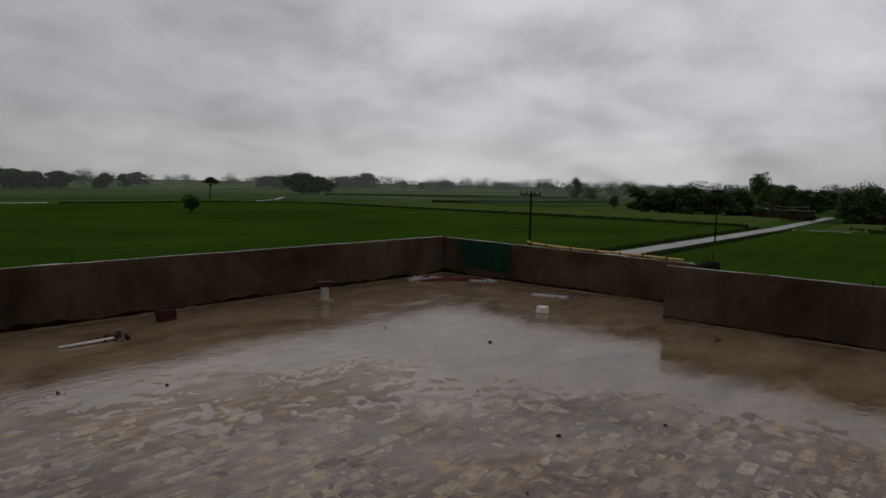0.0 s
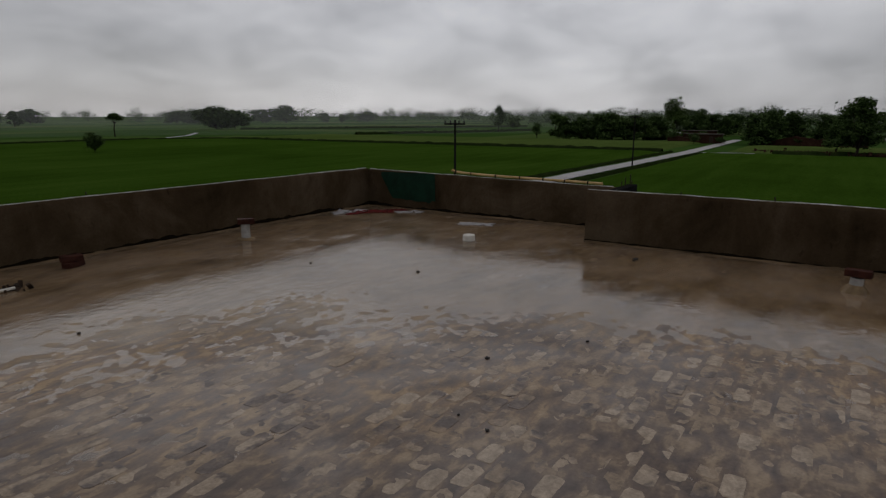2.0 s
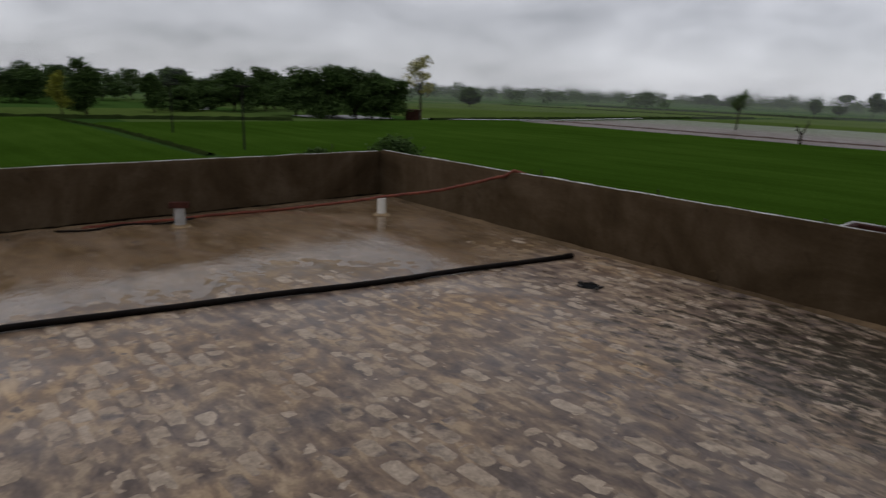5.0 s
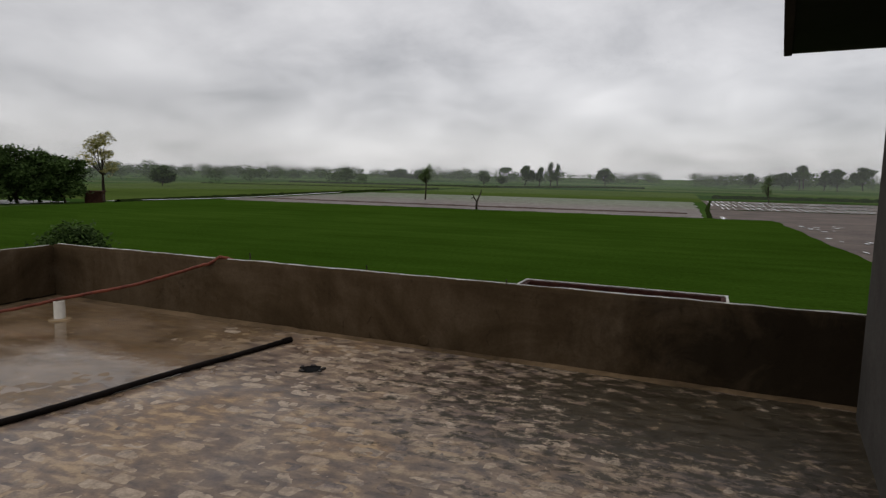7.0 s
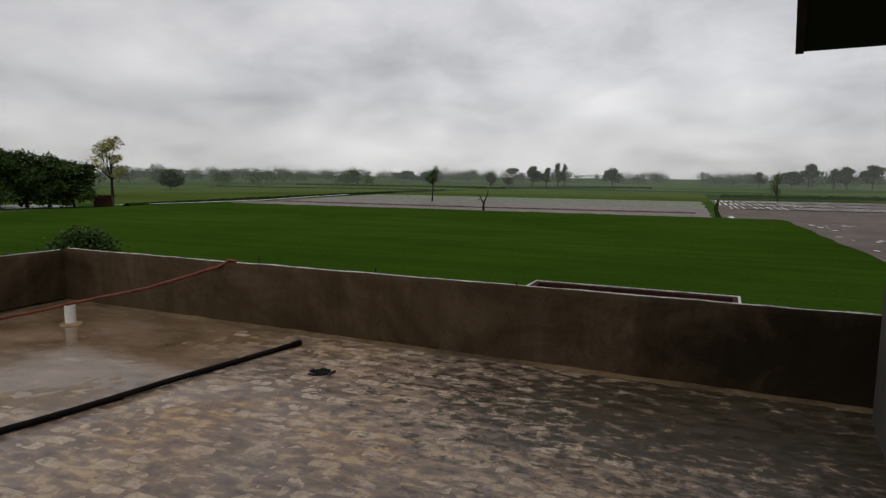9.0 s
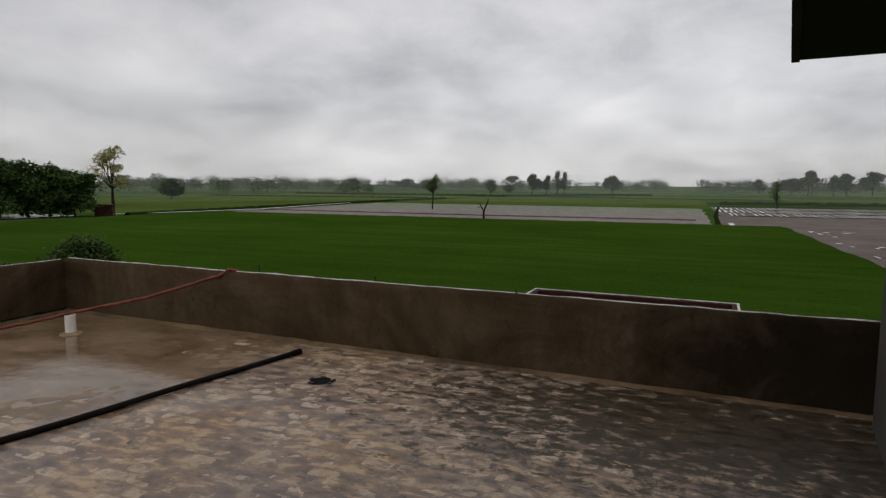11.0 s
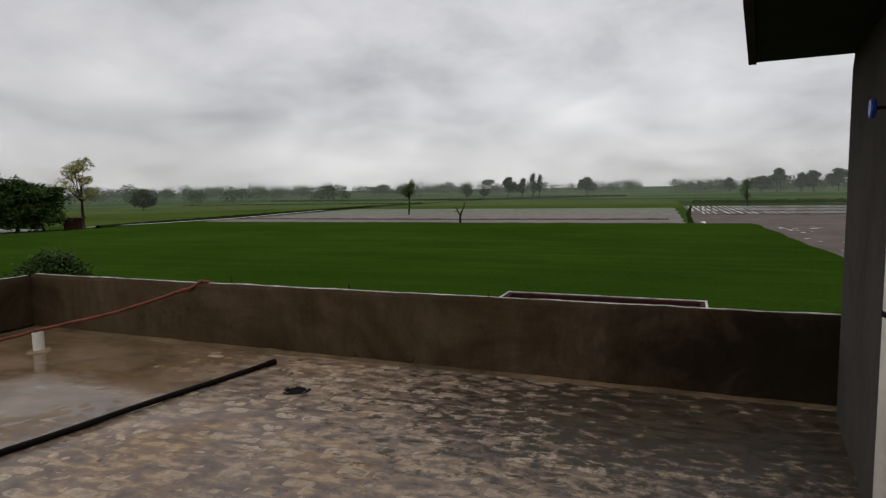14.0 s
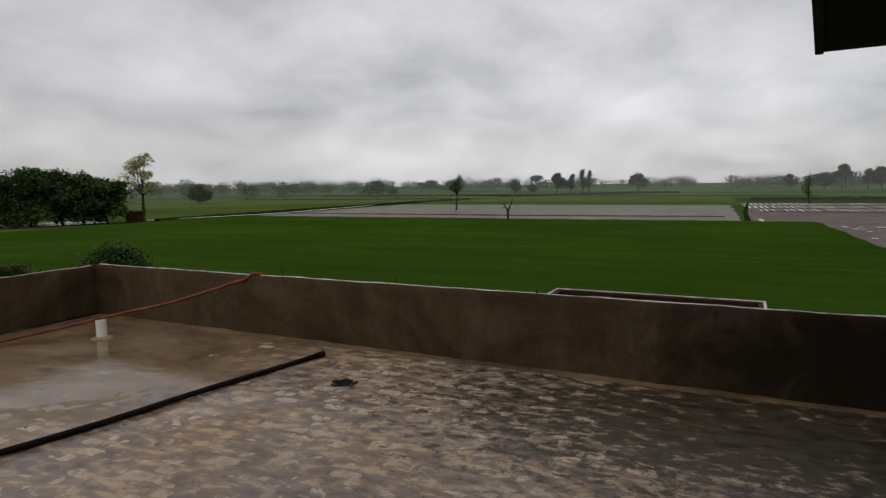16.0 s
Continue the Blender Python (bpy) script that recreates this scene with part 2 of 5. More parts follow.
def slurry_material():
    """Grey-mauve cement slurry, soaked, with darker and tan smears at several scales."""
    m, nt, bsdf, _ = material("wet_cement_slurry")
    v = position(nt)
    big = noise_fac(nt, v, 0.7, 4.0, 0.6, 0.6)
    mid = noise_fac(nt, position(nt, (0.62, 1.15, 1)), 8.5, 4.0, 0.55, 0.3)
    grain = noise_fac(nt, v, 45.0, 4.0, 0.6)
    shade = maths(nt, "ADD", maths(nt, "MULTIPLY", mid, 0.75), maths(nt, "MULTIPLY", noise_fac(nt, v, 1.6, 4.0, 0.6, 0.5), 0.25))
    base = ramp(nt, shade, (0.36, (0.090, 0.066, 0.054)), (0.465, (0.170, 0.126, 0.100)), (0.525, (0.225, 0.167, 0.124)), (0.58, (0.335, 0.258, 0.182)), (0.68, (0.410, 0.322, 0.235)))
    tint = ramp(nt, big, (0.35, (0.72, 0.70, 0.72)), (0.5, (1.0, 0.97, 0.93)), (0.66, (1.15, 1.03, 0.84)))
    base = mix(nt, 1.0, base, tint, "MULTIPLY")
    mud = maths(nt, "ADD", maths(nt, "MULTIPLY", noise_fac(nt, position(nt, (0.7, 1.0, 1)), 1.3, 5.0, 0.65, 0.5), 0.55), maths(nt, "MULTIPLY", noise_fac(nt, position(nt, (0.6, 1.1, 1)), 6.0, 4.0, 0.6), 0.45))
    silt = ramp(nt, mud, (0.36, (0.090, 0.056, 0.024)), (0.5, (0.230, 0.152, 0.074)), (0.63, (0.37, 0.262, 0.145)))
    col = mix(nt, 1.0, mix(nt, silt_zone(nt), base, silt), ramp(nt, grain, (0.3, 0.8), (0.65, 1.06)), "MULTIPLY")
    col, rain_wet = algae_and_shade(nt, col)
    nt.links.new(col, bsdf.inputs["Base Color"])
    nt.links.new(ramp(nt, mid, (0.35, 0.30), (0.65, 0.6)), bsdf.inputs["Roughness"])
    nt.links.new(maths(nt, "MULTIPLY", rain_wet, ramp(nt, noise_fac(nt, v, 1.1, 4.0, 0.6, 0.4), (0.40, 0.44), (0.57, 0.0))), bsdf.inputs["Coat Weight"])
    bsdf.inputs["Coat Roughness"].default_value, bsdf.inputs["Coat IOR"].default_value = 0.13, 1.36
    bsdf.inputs["Specular IOR Level"].default_value = 0.2
    bump(nt, bsdf, maths(nt, "ADD", mid, maths(nt, "MULTIPLY", grain, 0.4)), 0.4, 0.004)
    return m


def water_material(name, murk, clear):
    """A film of rain water: clear from above, a mirror at a slant, faintly rippled."""
    m, nt, bsdf, out = material(name)
    nt.nodes.remove(bsdf)
    thru = nt.nodes.new("ShaderNodeBsdfTransparent")
    thru.inputs[0].default_value = (*clear, 1)
    mud = nt.nodes.new("ShaderNodeBsdfDiffuse")
    mud.inputs[0].default_value = (*murk, 1)
    body = nt.nodes.new("ShaderNodeMixShader")
    nt.links.new(ramp(nt, noise_fac(nt, position(nt, (0.7, 1.2, 1)), 1.7, 5.0, 0.65, 0.5), (0.38, 0.06), (0.62, 0.34)), body.inputs[0])
    nt.links.new(thru.outputs[0], body.inputs[1])
    nt.links.new(mud.outputs[0], body.inputs[2])
    gl = nt.nodes.new("ShaderNodeBsdfGlossy")
    patchy = noise_fac(nt, position(nt, (0.6, 1.2, 1)), 2.6, 5.0, 0.65, 0.4)
    nt.links.new(ramp(nt, patchy, (0.42, 0.03), (0.66, 0.22)), gl.inputs["Roughness"])
    fr = nt.nodes.new("ShaderNodeFresnel")
    fr.inputs["IOR"].default_value = 1.6
    b = nt.nodes.new("ShaderNodeBump")
    b.inputs["Strength"].default_value, b.inputs["Distance"].default_value = 0.4, 0.006
    nt.links.new(noise_fac(nt, position(nt), 11.0, 4.0), b.inputs["Height"])
    nt.links.new(b.outputs[0], gl.inputs["Normal"])
    mx = nt.nodes.new("ShaderNodeMixShader")
    nt.links.new(fr.outputs[0], mx.inputs[0])
    nt.links.new(body.outputs[0], mx.inputs[1])
    nt.links.new(gl.outputs[0], mx.inputs[2])
    nt.links.new(mx.outputs[0], out.inputs["Surface"])
    return m


def crop_material(name, dark, mid, light, row=3.2):
    """Young rice seen from above: fine tufts, faint rows and thin patches."""
    m, nt, bsdf, _ = material(name)
    v = position(nt)
    patch = noise_fac(nt, v, 0.035, 5.0, 0.6, 0.3)
    rows = noise_fac(nt, position(nt, (0.05, 0.5, 1)), 1.0, 4.0, 0.6)
    tuft = noise_fac(nt, v, row, 5.0, 0.65)
    fac = maths(nt, "ADD", maths(nt, "ADD", maths(nt, "MULTIPLY", patch, 0.4), maths(nt, "MULTIPLY", rows, 0.25)), maths(nt, "MULTIPLY", tuft, 0.35))
    nt.links.new(ramp(nt, fac, (0.36, dark), (0.5, mid), (0.66, light)), bsdf.inputs["Base Color"])
    bsdf.inputs["Roughness"].default_value = 1.0
    bsdf.inputs["Specular IOR Level"].default_value = 0.0
    bump(nt, bsdf, maths(nt, "ADD", tuft, rows), 0.8, 0.25)
    return m


PLASTER = plaster_material("damp_cement_plaster", (0.021, 0.014, 0.007), (0.057, 0.039, 0.022), (0.102, 0.075, 0.048), True)
# mortar whose pale colour holds the sky's sheen on the wet wall tops
COPING_SHEEN = worn("wet_cement_coping_sheen", (0.20, 0.19, 0.17), (0.74, 0.73, 0.69), 5.0, 0.3, 0.55, relief=0.6, depth=0.01)
HOUSE_PLASTER = plaster_material("grey_cement_render", (0.044, 0.040, 0.036), (0.060, 0.055, 0.049), (0.076, 0.070, 0.063))
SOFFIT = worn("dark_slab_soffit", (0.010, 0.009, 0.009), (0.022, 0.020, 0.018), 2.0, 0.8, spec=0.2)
FLOOR_BRICK = brick_floor_material()
MORTAR = slurry_material()
FILLET = worn("muddy_mortar_fillet", (0.055, 0.037, 0.020), (0.205, 0.138, 0.078), 1.3, 0.6, 0.75, relief=0.5, depth=0.01, spec=0.1)
RAIN = water_material("rain_water", (0.50, 0.360, 0.250), (0.98, 0.95, 0.91))
PVC = worn("white_pvc", (0.52, 0.49, 0.43), (0.72, 0.69, 0.62), 3.0, 0.35, 0.5, relief=0.08)
OLD_PVC = worn("dusty_pvc", (0.24, 0.225, 0.205), (0.46, 0.44, 0.41), 5.0, 0.5, 0.7, relief=0.1)
TROUGH_BRICK = worn("soaked_brickwork", (0.020, 0.007, 0.005), (0.060, 0.022, 0.015), 12.0, 0.7, 0.9, relief=0.6, depth=0.006, spec=0.1)
BLACK_PIPE = worn("black_polythene", (0.004, 0.003, 0.003), (0.014, 0.010, 0.008), 9.0, 0.45, 0.75, relief=0.2, spec=0.06)
HOSE = worn("orange_red_hose", (0.085, 0.018, 0.010), (0.20, 0.052, 0.026), 6.0, 0.5, 0.65, relief=0.1)
YELLOW_PIPE = worn("yellow_plastic_pipe", (0.36, 0.22, 0.07), (0.62, 0.44, 0.20), 5.0, 0.4, 0.6, relief=0.1)
RED_BRICK = worn("wet_red_brick", (0.022, 0.008, 0.006), (0.070, 0.024, 0.016), 9.0, 0.7, 0.85, relief=0.6, depth=0.006, spec=0.04, coat=0.35)
STEEL = worn("rusty_steel_bar", (0.012, 0.010, 0.009), (0.045, 0.026, 0.018), 20.0, 0.5, 0.7, metal=0.4)
GREEN_PAINT = worn("dark_green_wall_paint", (0.002, 0.013, 0.006), (0.005, 0.034, 0.017), 5.0, 0.6, 0.7, relief=0.2, spec=0.15)
BLUE = worn("blue_enamel", (0.010, 0.030, 0.20), (0.018, 0.055, 0.32), 8.0, 0.3, 0.4, relief=0.05)
BRASS = worn("dark_brass", (0.03, 0.025, 0.02), (0.09, 0.075, 0.055), 12.0, 0.35, 0.5, metal=0.7)
MATT_BLACK = worn("matt_black", (0.008, 0.008, 0.008), (0.020, 0.020, 0.020), 12.0, 0.8, spec=0.0)
CLOTH = worn("soaked_white_cloth", (0.16, 0.15, 0.15), (0.46, 0.44, 0.44), 9.0, 0.6, 0.8, relief=0.4, depth=0.01)
RED_CLOTH = worn("soaked_red_cloth", (0.045, 0.004, 0.004), (0.15, 0.013, 0.012), 9.0, 0.7, 0.8, relief=0.4, depth=0.01, spec=0.1)
CHAR_AND_RECESS = worn("char_and_recess_dark", (0.010, 0.008, 0.007), (0.06, 0.035, 0.02), 14.0, 0.6, 0.8, relief=0.6, depth=0.01)
STONE = worn("dark_stone_chip", (0.012, 0.010, 0.009), (0.05, 0.042, 0.036), 18.0, 0.4, 0.6, relief=0.4)
BARK = worn("damp_bark", (0.010, 0.008, 0.006), (0.040, 0.030, 0.022), 4.0, 0.9, stretch=(1, 1, 0.3), relief=0.7, depth=0.03, spec=0.08)
POLE = worn("dark_weathered_pole", (0.008, 0.007, 0.007), (0.022, 0.020, 0.018), 2.0, 0.9, spec=0.05)
LEAF = foliage("dark_green_leaves", (0.016, 0.031, 0.009), (0.076, 0.125, 0.034))
LEAF_MID = foliage("mid_green_leaves", (0.032, 0.058, 0.015), (0.115, 0.175, 0.050))
LEAF_YELLOW = foliage("yellow_green_leaves", (0.11, 0.13, 0.018), (0.33, 0.33, 0.05))
LEAF_PALE = foliage("thin_pale_leaves", (0.16, 0.155, 0.05), (0.42, 0.39, 0.16))
CROP = crop_material("young_rice", (0.019, 0.042, 0.004), (0.030, 0.064, 0.007), (0.048, 0.088, 0.012))
CROP_LIGHT = crop_material("light_rice", (0.046, 0.074, 0.016), (0.068, 0.102, 0.024), (0.092, 0.128, 0.034))
BUND = worn("grassy_earth_bank", (0.008, 0.016, 0.004), (0.024, 0.034, 0.010), 0.6, 1.0, relief=0.7, depth=0.1, spec=0.0)
MUD = worn("flooded_mud", (0.080, 0.057, 0.049), (0.152, 0.114, 0.099), 0.12, 0.35, 0.6, relief=0.25, depth=0.05, stretch=(0.5, 1, 1), spec=0.10)


def sprouting(m, begin, full):
    """Thin young rice coming up through the mud in streaks, denser with the distance from the bank."""
    nt = m.node_tree
    bsdf = next(n for n in nt.nodes if n.type == "BSDF_PRINCIPLED")
    mud = bsdf.inputs["Base Color"].links[0].from_socket
    xyz = nt.nodes.new("ShaderNodeSeparateXYZ")
    nt.links.new(position(nt), xyz.inputs[0])
    along = maths(nt, "DIVIDE", maths(nt, "SUBTRACT", xyz.outputs["Y"], begin), full - begin)
    streaks = noise_fac(nt, position(nt, (0.02, 0.22, 1)), 1.0, 5.0, 0.65, 0.4)
    cover = ramp(nt, maths(nt, "ADD", maths(nt, "MULTIPLY", along, 0.55), maths(nt, "MULTIPLY", streaks, 0.6)), (0.40, 0.0), (0.70, 0.85))
    nt.links.new(mix(nt, cover, mud, (0.075, 0.105, 0.035)), bsdf.inputs["Base Color"])


sprouting(MUD, -128.0, -190.0)
DRY_MUD = worn("ploughed_wet_mud", (0.050, 0.034, 0.026), (0.130, 0.096, 0.078), 0.25, 0.6, 0.8, relief=0.6, depth=0.08, spec=0.2)
ROAD = worn("wet_brick_road", (0.12, 0.105, 0.098), (0.24, 0.222, 0.21), 0.5, 0.3, 0.5, relief=0.2, depth=0.01, spec=0.35)
POND = worn("pale_flood_water", (0.20, 0.19, 0.175), (0.30, 0.285, 0.265), 0.3, 0.08, 0.2, relief=0.02, spec=0.5)
FAR_BRICK = worn("mud_brick_wall", (0.020, 0.009, 0.006), (0.055, 0.026, 0.017), 1.5, 0.9, relief=0.3, spec=0.05)
THATCH = worn("grey_thatch", (0.035, 0.030, 0.024), (0.085, 0.074, 0.060), 2.0, 0.9, relief=0.5, spec=0.05)
WHITEWASH = worn("whitewashed_wall", (0.45, 0.44, 0.42), (0.65, 0.64, 0.62), 1.0, 0.7)


# ---- builders ----
def mesh_of(name, verts, faces, mat, smooth=False):
    me = bpy.data.meshes.new(name)
    me.from_pydata([tuple(v) for v in verts], [], [tuple(f) for f in faces])
    me.materials.append(mat)
    if smooth:
        me.polygons.foreach_set("use_smooth", [True] * len(me.polygons))
    me.update()
    return me


def solid(name, bm, mat, smooth=False):
    me = bpy.data.meshes.new(name)
    bmesh.ops.recalc_face_normals(bm, faces=bm.faces)
    bm.to_mesh(me)
    bm.free()
    me.materials.append(mat)
    if smooth:
        me.polygons.foreach_set("use_smooth", [True] * len(me.polygons))
    return me


def part(name, bm, mat, parent, label="", at=None, smooth=False):
    me = bm if isinstance(bm, bpy.types.Mesh) else solid(name, bm, mat, smooth)
    ob = new(name, me)
    ob.parent = parent
    if at is not None:
        ob.matrix_basis = at
    if label:
        ob["label"] = label
    return ob


def thing(name, label, category, at=None, group="", kind=""):
    ob = new(name)
    ob.empty_display_size = 0.1
    if at is not None:
        ob.matrix_basis = at
    return tagged(ob, label, category, group, kind)


def box(bm, x0, y0, z0, x1, y1, z1, bevel=0.0, m=None):
    vs = [bm.verts.new((x, y, z)) for z in (z0, z1) for y in (y0, y1) for x in (x0, x1)]
    fs = [bm.faces.new([vs[i] for i in q]) for q in ((0, 2, 3, 1), (4, 5, 7, 6), (0, 1, 5, 4), (2, 6, 7, 3), (0, 4, 6, 2), (1, 3, 7, 5))]
    if bevel:
        edges = list({e for f in fs for e in f.edges})
        got = bmesh.ops.bevel(bm, geom=edges, offset=bevel, segments=2, affect="EDGES", profile=0.5)
        vs = list({v for f in got["faces"] for v in f.verts} | {v for v in vs if v.is_valid})
    if m is not None:
        bmesh.ops.transform(bm, matrix=m, verts=vs)
    return bm


def tube(points, radius, sides=10, cap=True, taper=1.0, rough=0.0, rng=None):
    """A round bar along points, with its ends closed."""
    bm = bmesh.new()
    pts = [Vector(p) for p in points]
    rings = []
    for i, p in enumerate(pts):
        d = (pts[min(i + 1, len(pts) - 1)] - pts[max(i - 1, 0)]).normalized()
        u = d.cross(Vector((0, 0, 1)) if abs(d.z) < 0.9 else Vector((1, 0, 0))).normalized()
        w = d.cross(u)
        r = radius * (1 + (taper - 1) * i / max(1, len(pts) - 1))
        rings.append([bm.verts.new(p + (u * math.cos(a) + w * math.sin(a)) * r * (1 + (rng.uniform(-rough, rough) if rng else 0))) for a in [2 * math.pi * k / sides for k in range(sides)]])
    for a, b in zip(rings, rings[1:]):
        for k in range(sides):
            bm.faces.new((a[k], a[(k + 1) % sides], b[(k + 1) % sides], b[k]))
    if cap:
        bm.faces.new(rings[0][::-1])
        bm.faces.new(rings[-1])
    return bm


def smooth_path(points, steps=8):
    """A rounded line through points."""
    p = [Vector(q) for q in points]
    out = []
    for i in range(len(p) - 1):
        a, b, c, d = p[max(i - 1, 0)], p[i], p[i + 1], p[min(i + 2, len(p) - 1)]
        for k in range(steps):
            t = k / steps
            out.append(0.5 * (2 * b + (c - a) * t + (2 * a - 5 * b + 4 * c - d) * t * t + (3 * b - a - 3 * c + d) * t ** 3))
    return out + [p[-1]]


def lathe(profile, sides=24):
    """A turned solid: profile is a list of (radius, height) from bottom to top."""
    bm = bmesh.new()
    rings = [[bm.verts.new((r * math.cos(2 * math.pi * k / sides), r * math.sin(2 * math.pi * k / sides), z)) for k in range(sides)] for r, z in profile]
    for a, b in zip(rings, rings[1:]):
        for k in range(sides):
            bm.faces.new((a[k], a[(k + 1) % sides], b[(k + 1) % sides], b[k]))
    bm.faces.new(rings[0][::-1])
    bm.faces.new(rings[-1])
    return bm


def wall_mesh(name, a, b, z0, h0, h1, thick, mat, wob=0.006, step=0.2, side=1):
    """A plastered wall from a to b (inner face), its top running from h0 to h1, a little uneven; side: which way its thickness goes."""
    a, b = Vector((*a, 0)), Vector((*b, 0))
    along = (b - a)
    n = max(2, int(along.length / step))
    out = Vector((along.y, -along.x, 0)).normalized() * side
    levels = [0.0, 0.05, 0.2, 0.4, 0.6, 0.8, 0.96, 1.0]
    verts, faces = [], []
    for i in range(n + 1):
        base = a + along * i / n
        top = h0 + (h1 - h0) * i / n + noise.noise(base * 2.3) * wob * 1.3
        for lv in levels:
            z = z0 + (top - z0) * lv
            inset = 0.008 if lv == 1.0 else 0.0
            p = base + out * (inset + noise.noise(Vector((base.x * 1.7, base.y * 1.7, z * 3))) * wob)
            verts.append((p.x, p.y, z))
        for lv in levels[::-1]:
            z = z0 + (top - z0) * lv
            inset = 0.008 if lv == 1.0 else 0.0
            p = base + out * (thick - inset)
            verts.append((p.x, p.y, z))
    m = 2 * len(levels)
    for i in range(n):
        for k in range(m):
            faces.append((i * m + k, i * m + (k + 1) % m, (i + 1) * m + (k + 1) % m, (i + 1) * m + k))
    faces.append(tuple(range(m))[::-1])
    faces.append(tuple(range(n * m, n * m + m)))
    bm = bmesh.new()
    vs = [bm.verts.new(v) for v in verts]
    for f in faces:
        bm.faces.new([vs[k] for k in f])
    return solid(name, bm, mat)


def coping_mesh(name, a, b, h0, h1, thick, mat, seed, side=1):
    """A thin uneven mortar cap along a wall's top."""
    rng = random.Random(seed)
    a, b = Vector((*a, 0)), Vector((*b, 0))
    along = b - a
    n = int(along.length / 0.09)
    out = Vector((along.y, -along.x, 0)).normalized() * side
    bm = bmesh.new()
    rows = []
    for i in range(n + 1):
        base = a + along * i / n
        top = h0 + (h1 - h0) * i / n + noise.noise(base * 2.3) * 0.008
        lift = 0.004 + 0.008 * abs(noise.noise(base * 4.0 + Vector((seed, 0, 0)))) + rng.uniform(0, 0.003)
        i0, i1 = thick * 0.62 + rng.uniform(-0.012, 0.012), thick - rng.uniform(0.004, 0.014)
        rows.append([bm.verts.new((*(base + out * d).xy, top + z)) for d, z in ((i0, -0.01), (i0 + 0.006, lift), (i1 - 0.006, lift * 0.9), (i1, -0.01))])
    for r, s in zip(rows, rows[1:]):
        for k in range(3):
            bm.faces.new((r[k], r[k + 1], s[k + 1], s[k]))
        bm.faces.new((r[3], r[0], s[0], s[3]))
    bm.faces.new(rows[0])
    bm.faces.new(rows[-1][::-1])
    return solid(name, bm, mat)


# ---- the roof: floor, parapets, house ----
GROUND = -5.0
SW, SE = (-1.30, -5.60), (8.17, -6.06)
NE, NW = (9.22, 7.92), (-1.30, 8.20)
STEP_Y = 3.20
EAST_X, EAST_OUT_X = 8.17, 9.22

bm = bmesh.new()
for ring, z in (((SW, SE, (EAST_X, STEP_Y), (EAST_OUT_X, STEP_Y), NE, NW), -0.016),):
    vs = [bm.verts.new((x, y, z)) for x, y in ring]
    low = [bm.verts.new((x, y, z - 0.16)) for x, y in ring]
    bm.faces.new(vs)
    bm.faces.new(low[::-1])
    for i in range(len(vs)):
        j = (i + 1) % len(vs)
        bm.faces.new((vs[i], low[i], low[j], vs[j]))
floor = tagged(new("floor", solid("floor", bm, MORTAR)), "wet flat roof paved with worn tan bricks under grey cement slurry", "roof floor", kind="structure")


def parapet(name, a, b, h0, h1, label, side, seed, thick=0.095):
    ob = tagged(new(name, wall_mesh(name, a, b, -0.17, h0, h1, thick, PLASTER, side=side)), label, "parapet wall", kind="structure")
    part("coping", coping_mesh("coping", a, b, h0, h1, thick, COPING_SHEEN, seed, side), COPING_SHEEN, ob, "wet mortar cap, pale with painted sky sheen")
    return ob


wall_south = parapet("wall_south", SE, SW, 0.715, 0.735, "low damp cement-plastered parapet with dark stains and house shade painted in", -1, 3)
wall_east = parapet("wall_east", (EAST_X, STEP_Y), SE, 0.695, 0.70, "low damp cement-plastered parapet beside the fields", -1, 5)
wall_east_2 = parapet("wall_east_2", NE, (EAST_OUT_X, STEP_Y), 0.685, 0.625, "set-back stretch of damp plastered parapet with a green painted patch", -1, 7)
wall_step = tagged(new("wall_step", wall_mesh("wall_step", (EAST_X + 0.115, STEP_Y), (EAST_OUT_X + 0.12, STEP_Y), -0.17, 0.62, 0.62, 0.12, PLASTER, side=1)), "short plastered return of the parapet", "parapet wall", kind="structure")
wall_north = parapet("wall_north", NW, NE, 0.71, 0.70, "low damp cement-plastered parapet along the roof edge", -1, 11)

# muddy fillets along the wall feet
for name, a, b, side in (("trim", SE, SW, 1), ("trim", (EAST_X, STEP_Y), SE, 1), ("trim", NE, (EAST_OUT_X, STEP_Y), 1), ("trim", NW, NE, 1)):
    av, bv = Vector((*a, 0)), Vector((*b, 0))
    al = bv - av
    inn = Vector((al.y, -al.x, 0)).normalized()
    n = int(al.length / 0.12)
    bm = bmesh.new()
    rows = []
    for i in range(n + 1):
        p = av + al * i / n
        w = (0.10 if a == SE else 0.035) + (0.09 if a == SE else 0.05) * abs(noise.noise(p * 1.9))
        h = 0.018 + 0.022 * abs(noise.noise(p * 2.7 + Vector((5, 0, 0))))
        rows.append([bm.verts.new(p + inn * d + Vector((0, 0, z))) for d, z in ((-0.01, h), (w * 0.4, h * 0.55), (w, -0.014))])
    for r, s in zip(rows, rows[1:]):
        for k in range(2):
            bm.faces.new((r[k], r[k + 1], s[k + 1], s[k]))
    tagged(new(name, solid(name, bm, FILLET, True)), "uneven muddy mortar fillet at the wall foot", "trim", kind="structure")

